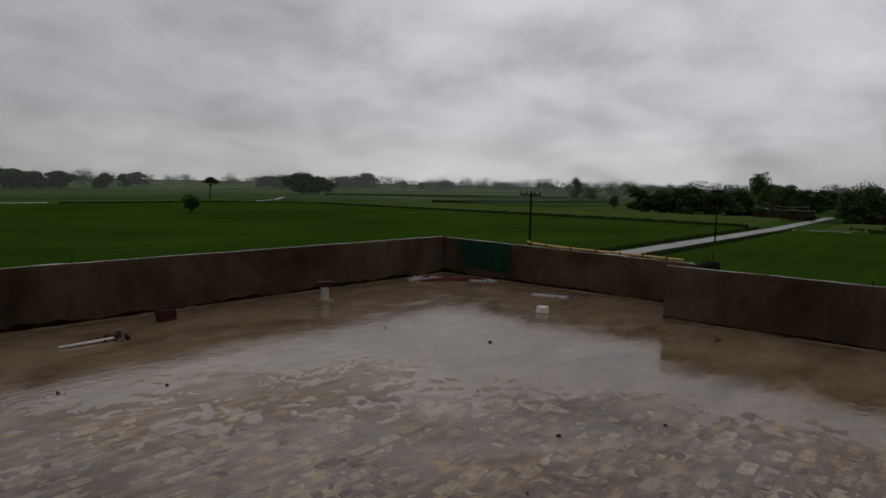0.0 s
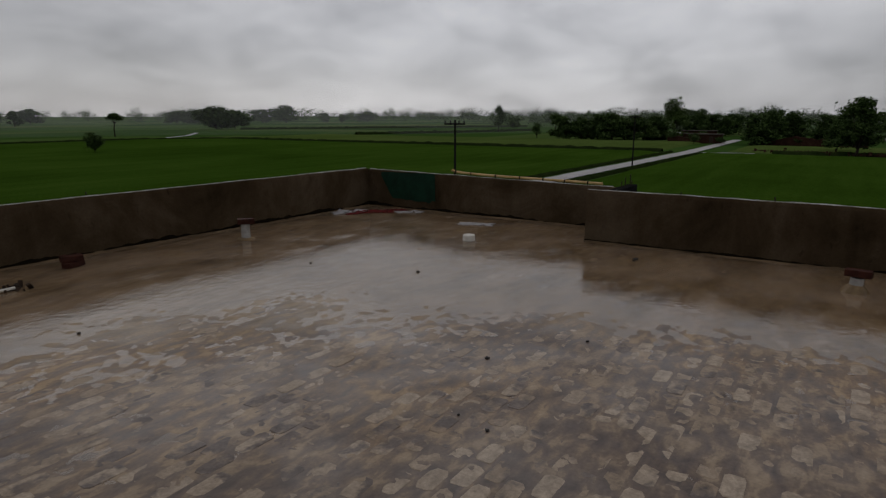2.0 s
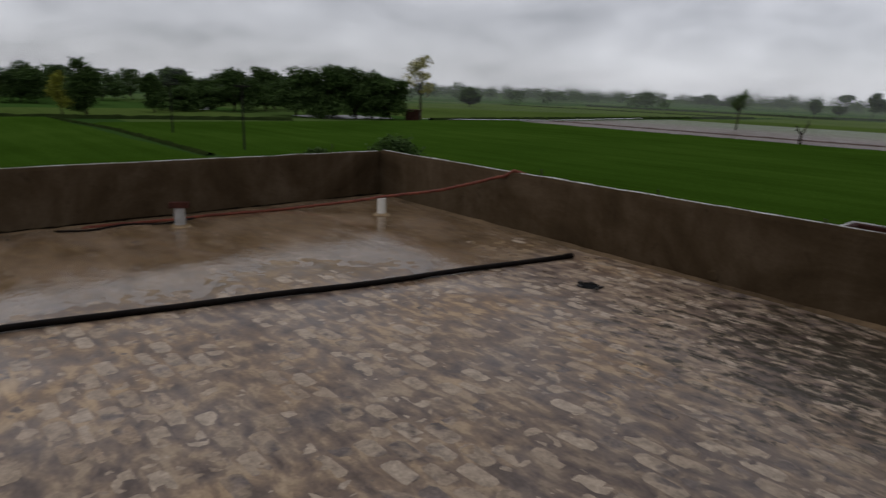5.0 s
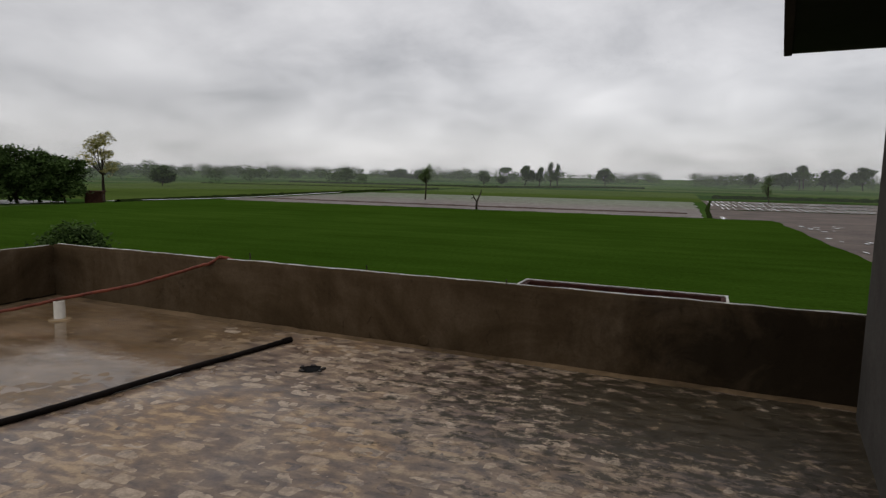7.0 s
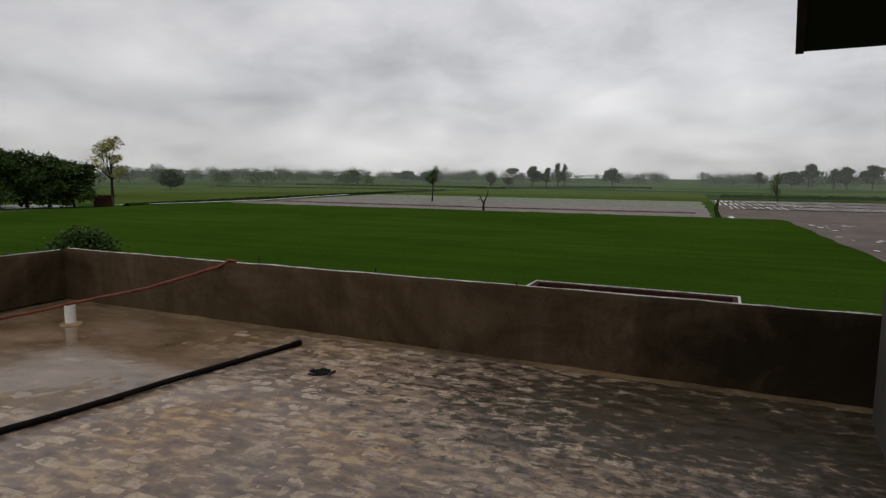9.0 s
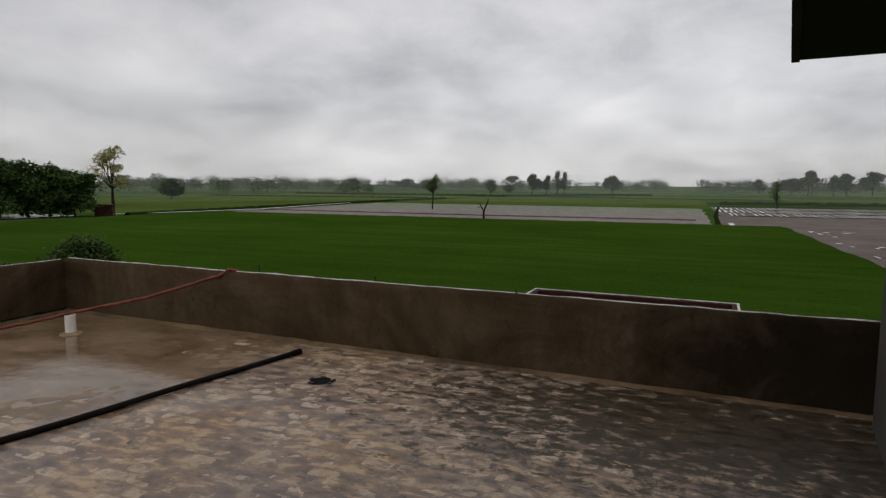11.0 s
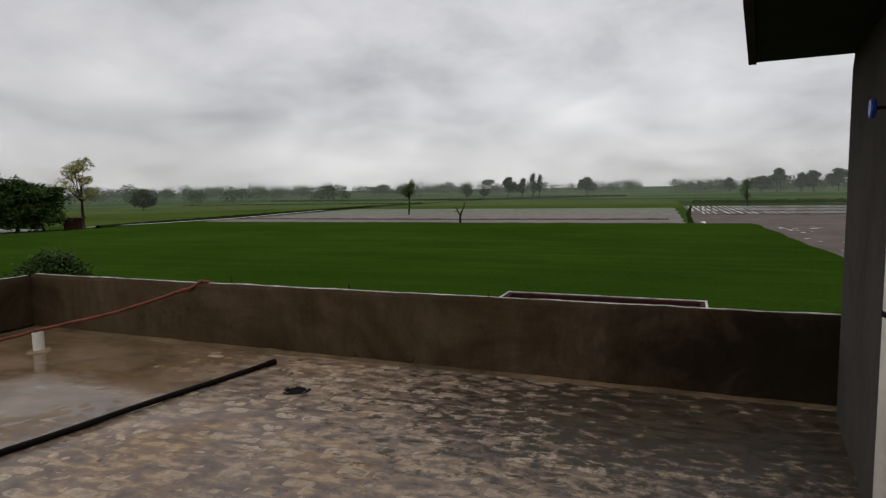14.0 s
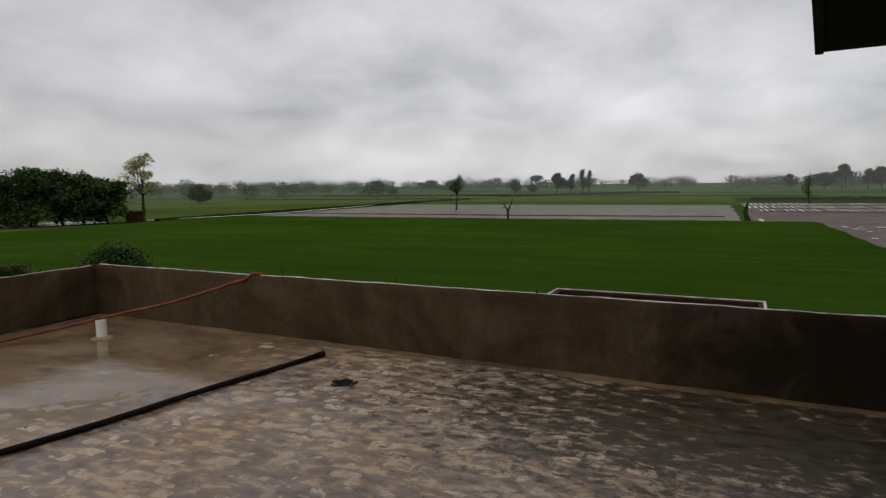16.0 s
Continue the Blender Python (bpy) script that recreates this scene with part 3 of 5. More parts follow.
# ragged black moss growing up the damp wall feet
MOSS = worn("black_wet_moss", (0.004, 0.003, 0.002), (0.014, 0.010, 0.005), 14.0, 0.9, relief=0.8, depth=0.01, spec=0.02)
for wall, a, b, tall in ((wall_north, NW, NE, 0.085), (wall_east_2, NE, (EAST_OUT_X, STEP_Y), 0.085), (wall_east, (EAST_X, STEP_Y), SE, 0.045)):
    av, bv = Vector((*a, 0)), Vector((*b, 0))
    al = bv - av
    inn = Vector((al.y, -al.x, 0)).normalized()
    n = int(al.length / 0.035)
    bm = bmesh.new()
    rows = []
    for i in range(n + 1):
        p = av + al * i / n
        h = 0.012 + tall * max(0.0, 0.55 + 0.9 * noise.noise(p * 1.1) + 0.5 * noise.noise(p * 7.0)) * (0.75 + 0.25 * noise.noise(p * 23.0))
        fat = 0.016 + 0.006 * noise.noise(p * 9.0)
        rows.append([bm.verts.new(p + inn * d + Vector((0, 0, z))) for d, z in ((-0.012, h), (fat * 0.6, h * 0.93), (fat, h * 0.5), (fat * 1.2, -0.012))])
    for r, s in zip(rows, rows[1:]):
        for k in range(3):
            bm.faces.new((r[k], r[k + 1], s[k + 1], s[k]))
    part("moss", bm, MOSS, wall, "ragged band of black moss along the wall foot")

# green painted patch on the set-back parapet
rng = random.Random(4)
bm = bmesh.new()
ys = [6.38 + 0.0635 * i for i in range(20)]
lo, hi = [], []
for i, y in enumerate(ys):
    k = i / (len(ys) - 1)
    z0 = 0.14 + 0.05 * k + rng.uniform(-0.012, 0.012)
    if k > 0.80:
        z0 += (k - 0.80) * 1.9
    if k < 0.08:
        z0 += 0.05
    x = EAST_OUT_X - 0.014
    lo.append(bm.verts.new((x, y + (rng.uniform(-0.01, 0.01)), z0)))
    hi.append(bm.verts.new((x, y, 0.672 - 0.001 * i)))
for i in range(len(ys) - 1):
    bm.faces.new((lo[i], lo[i + 1], hi[i + 1], hi[i]))
part("painted_patch", bm, GREEN_PAINT, wall_east_2, "dark green painted patch with ragged edges")

# body of the building below the roof
bm = bmesh.new()
ring = [(SW[0] + 0.06, SW[1] - 0.06), (SE[0] + 0.06, SE[1] - 0.06), (EAST_X + 0.1, STEP_Y + 0.06), (EAST_OUT_X + 0.06, STEP_Y + 0.06), (NE[0] + 0.06, NE[1] + 0.06), (NW[0] + 0.06, NW[1] + 0.06)]
hi = [bm.verts.new((x, y, -0.18)) for x, y in ring]
lo = [bm.verts.new((x, y, GROUND - 0.3)) for x, y in ring]
for i in range(len(ring)):
    j = (i + 1) % len(ring)
    bm.faces.new((hi[i], lo[i], lo[j], hi[j]))
tagged(new("wall_lower", solid("wall_lower", bm, PLASTER)), "plain plastered walls of the storey below the roof", "wall", kind="structure")

# the upper room beside the camera, its wall slightly askew to the parapets
HOUSE = (-1.11, -5.36)
ASKEW = math.degrees(math.atan(0.14))
house_m = pose(HOUSE[0], HOUSE[1], 0, 0, 0, -ASKEW)   # local y runs along the wall, local x points out of it
house = thing("upper_room", "grey cement-rendered upper room with a deep projecting roof slab", "building", house_m, kind="structure")
me = wall_mesh("wall", (0, 0), (0, 9.0), -0.16, 2.70, 2.70, 0.23, HOUSE_PLASTER, wob=0.004, step=0.5, side=-1)
part("wall", me, HOUSE_PLASTER, house)
me = wall_mesh("wall", (-0.235, 0), (-3.6, 0), -0.16, 2.70, 2.70, 0.23, HOUSE_PLASTER, wob=0.004, step=0.5, side=1)
part("wall", me, HOUSE_PLASTER, house)
me = wall_mesh("wall", (-0.235, 9.0), (-3.365, 9.0), -0.16, 2.70, 2.70, 0.23, HOUSE_PLASTER, wob=0.004, step=0.5, side=-1)
part("wall", me, HOUSE_PLASTER, house)
me = wall_mesh("wall", (-3.6, 0.235), (-3.6, 9.0), -0.16, 2.70, 2.70, 0.23, HOUSE_PLASTER, wob=0.004, step=0.5, side=1)
part("wall", me, HOUSE_PLASTER, house)
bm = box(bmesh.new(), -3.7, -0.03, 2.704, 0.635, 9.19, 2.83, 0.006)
slab = part("roof_slab", bm, SOFFIT, house, "projecting concrete roof slab, near-black underneath")
bm = box(bmesh.new(), 0.620, -0.034, 2.690, 0.675, 9.2, 2.85, 0.004)
part("fascia", bm, HOUSE_PLASTER, slab, "grey rendered slab edge")

# unseen walls added on the slab to keep skylight off the corner below
for a, b in (((0.20, 0.30), (0.20, 8.9)), ((-0.05, 0.30), (-3.5, 0.30))):
    me = wall_mesh("roof_parapet", a, b, 2.834, 3.62, 3.62, 0.12, HOUSE_PLASTER, wob=0.004, step=0.5, side=-1 if a[0] == b[0] else 1)
    part("roof_parapet", me, HOUSE_PLASTER, house)

# rain pipe and stop valve on that wall
pipe_m = house_m @ pose(0.078, 2.52, 0)
rainpipe = thing("rain_pipe", "white plastic downpipe strapped to the grey wall", "pipe", pipe_m)
part("tube", lathe([(0.055, -0.02), (0.055, 2.70)], 28), PVC, rainpipe, smooth=True)
strap = part("strap", lathe([(0.0575, 1.262), (0.0585, 1.266), (0.0585, 1.282), (0.0575, 1.286)], 28), MATT_BLACK, rainpipe, "black strap")
bm = box(bmesh.new(), -0.086, -0.012, 1.262, -0.05, 0.012, 1.286)
part("clip", bm, MATT_BLACK, strap)
for z in (0.30,):
    part("collar", lathe([(0.055, z), (0.062, z + 0.004), (0.062, z + 0.075), (0.055, z + 0.08)], 28), PVC, rainpipe, smooth=True)

valve = thing("stop_valve", "small brass stop valve with a blue wheel handle on the wall", "valve", house_m @ pose(0, 2.10, 2.10, 0, 90, 0))
part("flange", lathe([(0.03, 0), (0.03, 0.012), (0.022, 0.016), (0.022, 0.045), (0.027, 0.047), (0.027, 0.06), (0.014, 0.065), (0.012, 0.085)], 16), BRASS, valve)
part("stem", lathe([(0.008, 0.08), (0.008, 0.150)], 12), STEEL, valve)
bm = lathe([(0.012, 0.134), (0.036, 0.134), (0.041, 0.139), (0.041, 0.150), (0.036, 0.156), (0.012, 0.154)], 20)
for i, v in enumerate(bm.verts):
    r = math.hypot(v.co.x, v.co.y)
    if r > 0.03:
        k = 1 + 0.09 * math.cos(5 * math.atan2(v.co.y, v.co.x))
        v.co.x *= k
        v.co.y *= k
part("wheel_handle", bm, BLUE, valve, "blue scalloped wheel handle")
part("feed_pipe", tube([(0.02, 0.06, 0.03), (0.02, 0.10, 0.03), (0.03, 0.12, 0.03)], 0.012, 8), STEEL, valve)

# brick trough hung outside the south parapet
trough = thing("brick_trough", "narrow red brick trough with a pale rim outside the parapet", "planter", pose(0.74, -5.95, -0.03, 0, 0, -2.6))
bm = box(bmesh.new(), -0.98, -0.40, 0.20, 0.94, -0.34, 0.715)
part("wall", bm, TROUGH_BRICK, trough)
for x0 in (-0.98, 0.88):
    part("wall", box(bmesh.new(), x0, -0.338, 0.20, x0 + 0.06, 0.10, 0.715), TROUGH_BRICK, trough)
part("base", box(bmesh.new(), -0.98, -0.40, 0.14, 0.94, 0.10, 0.198), TROUGH_BRICK, trough)
part("rim", box(bmesh.new(), -0.982, -0.402, 0.717, 0.942, -0.384, 0.728, 0.003), COPING_SHEEN, trough, "pale mortar rim")
for x0 in (-0.982, 0.92):
    part("rim", box(bmesh.new(), x0, -0.382, 0.717, x0 + 0.022, 0.03, 0.728, 0.003), COPING_SHEEN, trough, "pale mortar rim")

# ---- things on the roof ----
def brick_mesh(name, mat, lx=0.225, ly=0.108, lz=0.07, seed=0):
    rng = random.Random(seed)
    bm = box(bmesh.new(), -lx / 2, -ly / 2, 0, lx / 2, ly / 2, lz, 0.006)
    for v in bm.verts:
        v.co += Vector((rng.uniform(-1, 1), rng.uniform(-1, 1), rng.uniform(-1, 1) if v.co.z > 0.02 else 0)) * 0.003
    return solid(name, bm, mat)


def place_brick(x, y, z, turn, label, seed, tilt):
    ob = tagged(new("loose_brick", brick_mesh("loose_brick", RED_BRICK, seed=seed)), label, "brick")
    ob.matrix_basis = pose(x, y, z, tilt, 0, turn)
    return ob


def stub(x, y, height, lean, label, cone=0.0, mat=OLD_PVC, group="vent stubs"):
    """A white vent pipe stub cast into the roof."""
    th = thing("vent_pipe_stub", label, "pipe stub", pose(x, y, 0, lean, 0, 0), group)
    part("tube", lathe([(0.060, -0.03), (0.060, height - 0.004), (0.057, height), (0.050, height), (0.050, height - 0.02)], 24), mat, th, smooth=False)
    if cone:
        part("mortar_collar", lathe([(0.14, -0.03), (0.115, 0.012), (0.085, cone * 0.7), (0.063, cone)], 18), MORTAR, th, "smeared mortar collar")
    return th


stub(6.87, -5.12, 0.225, 0, "open white plastic vent pipe stub with a hose across it", 0.02, PVC)
stub(7.57, -2.66, 0.22, 0, "white plastic vent stub capped with a red brick", 0.02)
place_brick(7.56, -2.66, 0.222, 62, "wet red brick lying on a vent stub", 21, 4)
stub(7.22, 0.09, 0.14, 3, "short white vent stub capped with a red brick", 0.07)
place_brick(7.21, 0.08, 0.150, 80, "broad wet red brick lying on a short vent stub", 22, 3)
stub(5.72, 7.20, 0.215, 0, "white plastic vent stub capped with a dark brick", 0.02)
ob = place_brick(5.72, 7.18, 0.217, -38, "dark wet brick lying on a vent stub", 23, 3)
place_brick(7.45, -0.50, 0.044, 118, "dark wet red brick lying on its edge on the roof", 24, 90)
place_brick(3.58, 7.56, -0.012, 20, "dark wet red brick beside the parapet", 25, 0)
place_brick(3.57, 7.57, 0.060, -12, "dark wet red brick on top of another", 26, 0)

# black pipe lying across the roof
pts = [Vector((5.10, -0.14, 0.024)), Vector((3.90, -5.42, 0.024))]
line = [pts[0].lerp(pts[1], i / 24) + Vector((0.02 * math.sin(i * 0.35), 0, 0.004 * math.sin(i * 0.8))) for i in range(25)]
pipe = thing("black_pipe", "long black plastic pipe lying on the wet roof", "pipe")
part("tube", tube(line, 0.025, 14), BLACK_PIPE, pipe, smooth=True)
d = (line[-1] - line[-2]).normalized()
part("socket", tube([line[-1] - d * 0.10, line[-1] - d * 0.095, line[-1] + d * 0.004, line[-1] + d * 0.008], 0.030, 14), BLACK_PIPE, pipe, "wider black socket end")

# hose
way = smooth_path([(8.02, -1.75, 0.0), (7.98, -2.15, 0.008), (7.93, -2.8, 0.008), (7.90, -3.5, 0.010), (7.78, -4.2, 0.02), (7.42, -4.72, 0.10), (6.87, -5.12, 0.240), (6.40, -5.42, 0.34), (5.95, -5.68, 0.47), (5.46, -5.86, 0.63), (5.29, -5.93, 0.718), (5.22, -5.98, 0.738), (5.17, -6.05, 0.69)], 10)
rng = random.Random(8)
way = [p + Vector((rng.uniform(-1, 1), rng.uniform(-1, 1), rng.uniform(-0.3, 0.6))) * 0.009 + Vector((0.02 * math.sin(i * 0.31), 0.02 * math.cos(i * 0.23), 0)) for i, p in enumerate(way)]
ob = tagged(new("garden_hose", solid("garden_hose", tube(way, 0.019, 8), HOSE, True)), "orange-red rubber hose slung over a vent stub and the parapet", "hose")
way = smooth_path([(7.99, -1.45, 0.006), (7.85, -1.75, 0.008), (7.95, -2.2, 0.006), (7.78, -2.55, 0.006), (7.9, -2.95, 0.008)], 8)
tagged(new("hose_end", solid("hose_end", tube(way, 0.012, 8), BLACK_PIPE, True)), "black end of a hose lying by the wall foot", "hose")

# yellow pipe along the top of the set-back parapet
way = smooth_path([(9.27, 6.06, 0.75), (9.28, 5.9, 0.715), (9.28, 5.2, 0.69), (9.29, 4.5, 0.682), (9.28, 3.9, 0.676), (9.27, 3.36, 0.668)], 8)
yp = thing("yellow_pipe", "faded yellow plastic pipe lying along the parapet top", "pipe")
part("tube", tube(way, 0.020, 10), YELLOW_PIPE, yp, smooth=True)
for i in range(6, len(way) - 2, 5):
    d = (way[i + 1] - way[i]).normalized()
    part("joint", tube([way[i] - d * 0.012, way[i] + d * 0.012], 0.0235, 10), BLACK_PIPE, yp, "dark joint ring")

# unfinished lintel end with starter bars beyond the step
lin = thing("lintel_end", "unfinished dark concrete lintel end with steel starter bars", "lintel", pose(9.05, 3.02, 0))
part("beam", box(bmesh.new(), -0.62, -0.10, 0.40, 0.50, 0.045, 0.66, 0.01), MATT_BLACK, lin)
for i, (x, h) in enumerate(((-0.05, 0.09), (0.12, 0.13), (0.36, 0.16), (0.44, 0.06))):
    part("starter_bar", tube([(x, -0.03, 0.64), (x + 0.008, -0.03, 0.66 + h)], 0.007, 8), STEEL, lin)

# bar ends standing out of the parapet tops
for x, y, z, h, lean in ((2.80, 8.27, 0.71, 0.055, 8), (4.12, 8.17, 0.71, 0.05, -10), (4.86, -6.00, 0.725, 0.085, 6), (3.28, -5.90, 0.73, 0.06, -4), (1.72, -5.80, 0.733, 0.04, 10), (8.24, -0.2, 0.70, 0.05, 5), (8.24, 0.95, 0.70, 0.05, -7), (8.24, -5.2, 0.70, 0.14, 12), (8.24, 2.0, 0.70, 0.035, 5)):
    ob = tagged(new("bar_end", solid("bar_end", tube([(0, 0, -0.03), (0, 0, h * 0.6), (0.004, 0.003, h)], 0.007, 8), STEEL)), "rusty steel bar end sticking out of the parapet", "steel bar", "bar ends on the parapet")
    ob.matrix_basis = pose(x, y, z, lean, lean * 0.5, 0)

# round white tub
tub = thing("plastic_tub", "small round white plastic tub lying upside down on the roof", "tub", pose(7.33, 4.54, -0.004))
part("body", lathe([(0.083, 0), (0.085, 0.008), (0.083, 0.072), (0.074, 0.084), (0.0, 0.086)], 28), PVC, tub, smooth=False)
part("rim", lathe([(0.086, 0.004), (0.089, 0.008), (0.089, 0.018), (0.085, 0.022)], 28), PVC, tub)


def rag(name, x, y, lx, ly, turn, mat, label, seed, height=0.05, category="cloth"):
    """A crumpled, soaked piece of cloth lying flat."""
    rng = random.Random(seed)
    n, m = 22, 14
    off = Vector((seed * 3.1, seed * 1.7, 0))
    verts, faces = [], []
    for i in range(n + 1):
        for j in range(m + 1):
            u, v = i / n * 2 - 1, j / m * 2 - 1
            edge = 1 + 0.35 * noise.noise(Vector((u * 1.3, v * 1.3, 0)) + off)
            px, py = u * lx / 2 * edge, v * ly / 2 * edge
            z = 0.012 + height * max(0.0, noise.noise(Vector((px * 9, py * 9, 2)) + off) + 0.35 * noise.noise(Vector((px * 22, py * 22, 2)) + off)) * (1 - max(abs(u), abs(v)) ** 3)
            verts.append((px, py, z))
    for i in range(n):
        for j in range(m):
            a = i * (m + 1) + j
            if noise.noise(Vector((i * 0.33, j * 0.4, 9)) + off) > -0.27:
                faces.append((a, a + m + 1, a + m + 2, a + 1))
    bm = bmesh.new()
    vs = [bm.verts.new(v) for v in verts]
    for f in faces:
        bm.faces.new([vs[k] for k in f])
    loose = [v for v in bm.verts if not v.link_faces]
    bmesh.ops.delete(bm, geom=loose, context="VERTS")
    bmesh.ops.solidify(bm, geom=bm.faces[:], thickness=0.008)
    ob = tagged(new(name, solid(name, bm, mat, True)), label, category)
    ob.matrix_basis = pose(x, y, -0.006, 0, 0, turn)
    return ob


rag("rag", 8.36, 7.60, 0.66, 0.30, -30, CLOTH, "crumpled soaked white cloth in the roof corner", 2, 0.09)
rag("rag", 8.62, 7.32, 0.70, 0.34, -50, RED_CLOTH, "soaked dark red cloth in the roof corner", 5, 0.09)
rag("rag", 8.30, 7.42, 0.40, 0.16, -12, RED_CLOTH, "strip of soaked red cloth on the wet roof", 15, 0.06)
rag("rag", 8.92, 6.72, 0.46, 0.22, -60, CLOTH, "crumpled greyish cloth by the parapet foot", 9, 0.08)
rag("rag", 8.98, 7.02, 0.30, 0.18, -70, RED_CLOTH, "small soaked red rag at the parapet foot", 17, 0.05)
rag("plastic_sheet", 8.48, 5.12, 0.52, 0.22, -72, CLOTH, "flattened strip of pale plastic sheet on the wet roof", 12, 0.03, "plastic sheet")

stick = tagged(new("plastic_stick", solid("plastic_stick", tube([(2.24, 7.04, 0.012), (2.60, 7.03, 0.016), (2.76, 7.03, 0.02)], 0.016, 8), PVC, True)), "white plastic stick lying among burnt rubbish", "stick")
rng = random.Random(31)
bm = bmesh.new()
for i in range(26):
    c = Vector((2.78 + rng.gauss(0, 0.07), 7.10 + rng.gauss(0, 0.06), rng.uniform(-0.005, 0.02)))
    s = rng.uniform(0.015, 0.04)
    q = Euler((rng.uniform(0, 3), rng.uniform(0, 3), rng.uniform(0, 3))).to_matrix().to_4x4()
    box(bm, -s, -s * 0.5, -s * 0.3, s, s * 0.5, s * 0.3, 0, Matrix.Translation(c) @ q)
tagged(new("burnt_rubbish", solid("burnt_rubbish", bm, CHAR_AND_RECESS)), "small heap of charred twigs and rubbish", "rubbish", kind="stuff")

# roof drain hole and spout ring
drain = thing("roof_drain", "dark roof drain hole with a broken rim in the bricks", "drain", pose(3.22, -4.74, -0.008))
# solid near-black disc imitates the darkness inside the drain
part("hole", lathe([(0.105, 0.001), (0.110, 0.007), (0.06, 0.010)], 18), MATT_BLACK, drain, "near-black disc painted as the drain's dark opening")
rng = random.Random(5)
for k in (0, 2, 5, 6, 9):
    a = 2 * math.pi * k / 11
    z = rng.uniform(0.018, 0.03)
    part("rim_piece", box(bmesh.new(), -z, -0.014, 0, z, 0.014, rng.uniform(0.012, 0.028), 0.003), STONE, drain, "broken dark rim", at=Matrix.Translation((math.cos(a) * 0.105, math.sin(a) * 0.105, 0)) @ Matrix.Rotation(a + 1.57 + rng.uniform(-0.3, 0.3), 4, "Z"))
spout = thing("spout_ring", "small cement ring of a drain spout in the parapet foot", "spout", pose(2.56, -5.786, 0.075, 90, 0, 0))
part("ring", lathe([(0.045, -0.01), (0.058, 0.0), (0.052, 0.018), (0.040, 0.018), (0.036, 0.002)], 18), PLASTER, spout)
# closed dark disc imitates the unlit inside of the spout
part("mouth", lathe([(0.034, -0.004), (0.034, 0.006)], 16), CHAR_AND_RECESS, spout, "dark disc painted as the spout's opening")


def chip(x, y, size, seed):
    rng = random.Random(seed)
    bm = bmesh.new()
    bmesh.ops.create_icosphere(bm, subdivisions=1, radius=size)
    for v in bm.verts:
        v.co = Vector((v.co.x * rng.uniform(0.7, 1.3), v.co.y * rng.uniform(0.6, 1.1), max(-0.006, v.co.z * rng.uniform(0.4, 0.8))))
    ob = tagged(new("stone_chip", solid("stone_chip", bm, STONE)), "small dark stone chip on the wet roof", "stone", "stone chips on the roof")
    ob.matrix_basis = pose(x, y, 0.004, 0, 0, rng.uniform(0, 360))


chip(7.42, 2.28, 0.045, 1)
chip(5.52, 4.10, 0.028, 2)
chip(3.78, 2.25, 0.022, 3)
rng = random.Random(77)
for i in range(34):
    chip(rng.uniform(1.3, 8.0), rng.uniform(-5.7, 7.7), rng.choice((0.006, 0.008, 0.008, 0.010, 0.016)), 100 + i)

# ---- the country round about ----
def sheet(name, x0, y0, x1, y1, z, mat, label, category, cell=2.0, bumpy=0.0, seed=0, edge=0.0, skirt=0.0, kind="structure"):
    """A level field with a slightly uneven top and a wandering edge."""
    nx, ny = max(2, int((x1 - x0) / cell)), max(2, int((y1 - y0) / cell))
    verts, faces = [], []
    off = Vector((seed * 7.3, seed * 3.9, 0))
    for j in range(ny + 1):
        for i in range(nx + 1):
            x, y = x0 + (x1 - x0) * i / nx, y0 + (y1 - y0) * j / ny
            zz = z + bumpy * (noise.noise(Vector((x * 0.5, y * 0.5, 0)) + off) + 0.6 * noise.noise(Vector((x * 1.7, y * 1.7, 3)) + off))
            if edge:
                if i in (0, nx):
                    x += edge * noise.noise(Vector((y * 0.11, seed, 0)))
                if j in (0, ny):
                    y += edge * noise.noise(Vector((x * 0.11, seed + 5, 0)))
            if skirt and (i in (0, nx) or j in (0, ny)):
                zz = z - skirt
            verts.append((x, y, zz))
    for j in range(ny):
        for i in range(nx):
            a = j * (nx + 1) + i
            faces.append((a, a + 1, a + nx + 2, a + nx + 1))
    return tagged(new(name, mesh_of(name, verts, faces, mat, True)), label, category, kind=kind)


def bank(name, points, width, height, mat, label, category="bank", rough=0.25, seed=0, kind="structure"):
    """A long low ridge along points, uneven and overgrown."""
    pts = []
    for a, b in zip(points, points[1:]):
        a, b = Vector((*a, 0)), Vector((*b, 0))
        n = max(1, int((b - a).length / 1.5))
        pts += [a.lerp(b, i / n) for i in range(n)]
    pts.append(Vector((*points[-1], 0)))
    verts, faces = [], []
    for i, p in enumerate(pts):
        d = (pts[min(i + 1, len(pts) - 1)] - pts[max(i - 1, 0)]).normalized()
        u = Vector((d.y, -d.x, 0))
        k = 1 + rough * noise.noise(Vector((i * 0.7, seed, 0))) * 2
        for s, z in ((-1, -0.02), (-0.55, 0.75), (0, 1.0), (0.55, 0.7), (1, -0.02)):
            verts.append((*(p + u * s * width / 2 * k).xy, GROUND + z * height * k))
    for i in range(len(pts) - 1):
        for q in range(4):
            a = i * 5 + q
            faces.append((a, a + 1, a + 6, a + 5))
    return tagged(new(name, mesh_of(name, verts, faces, mat)), label, category, kind=kind)


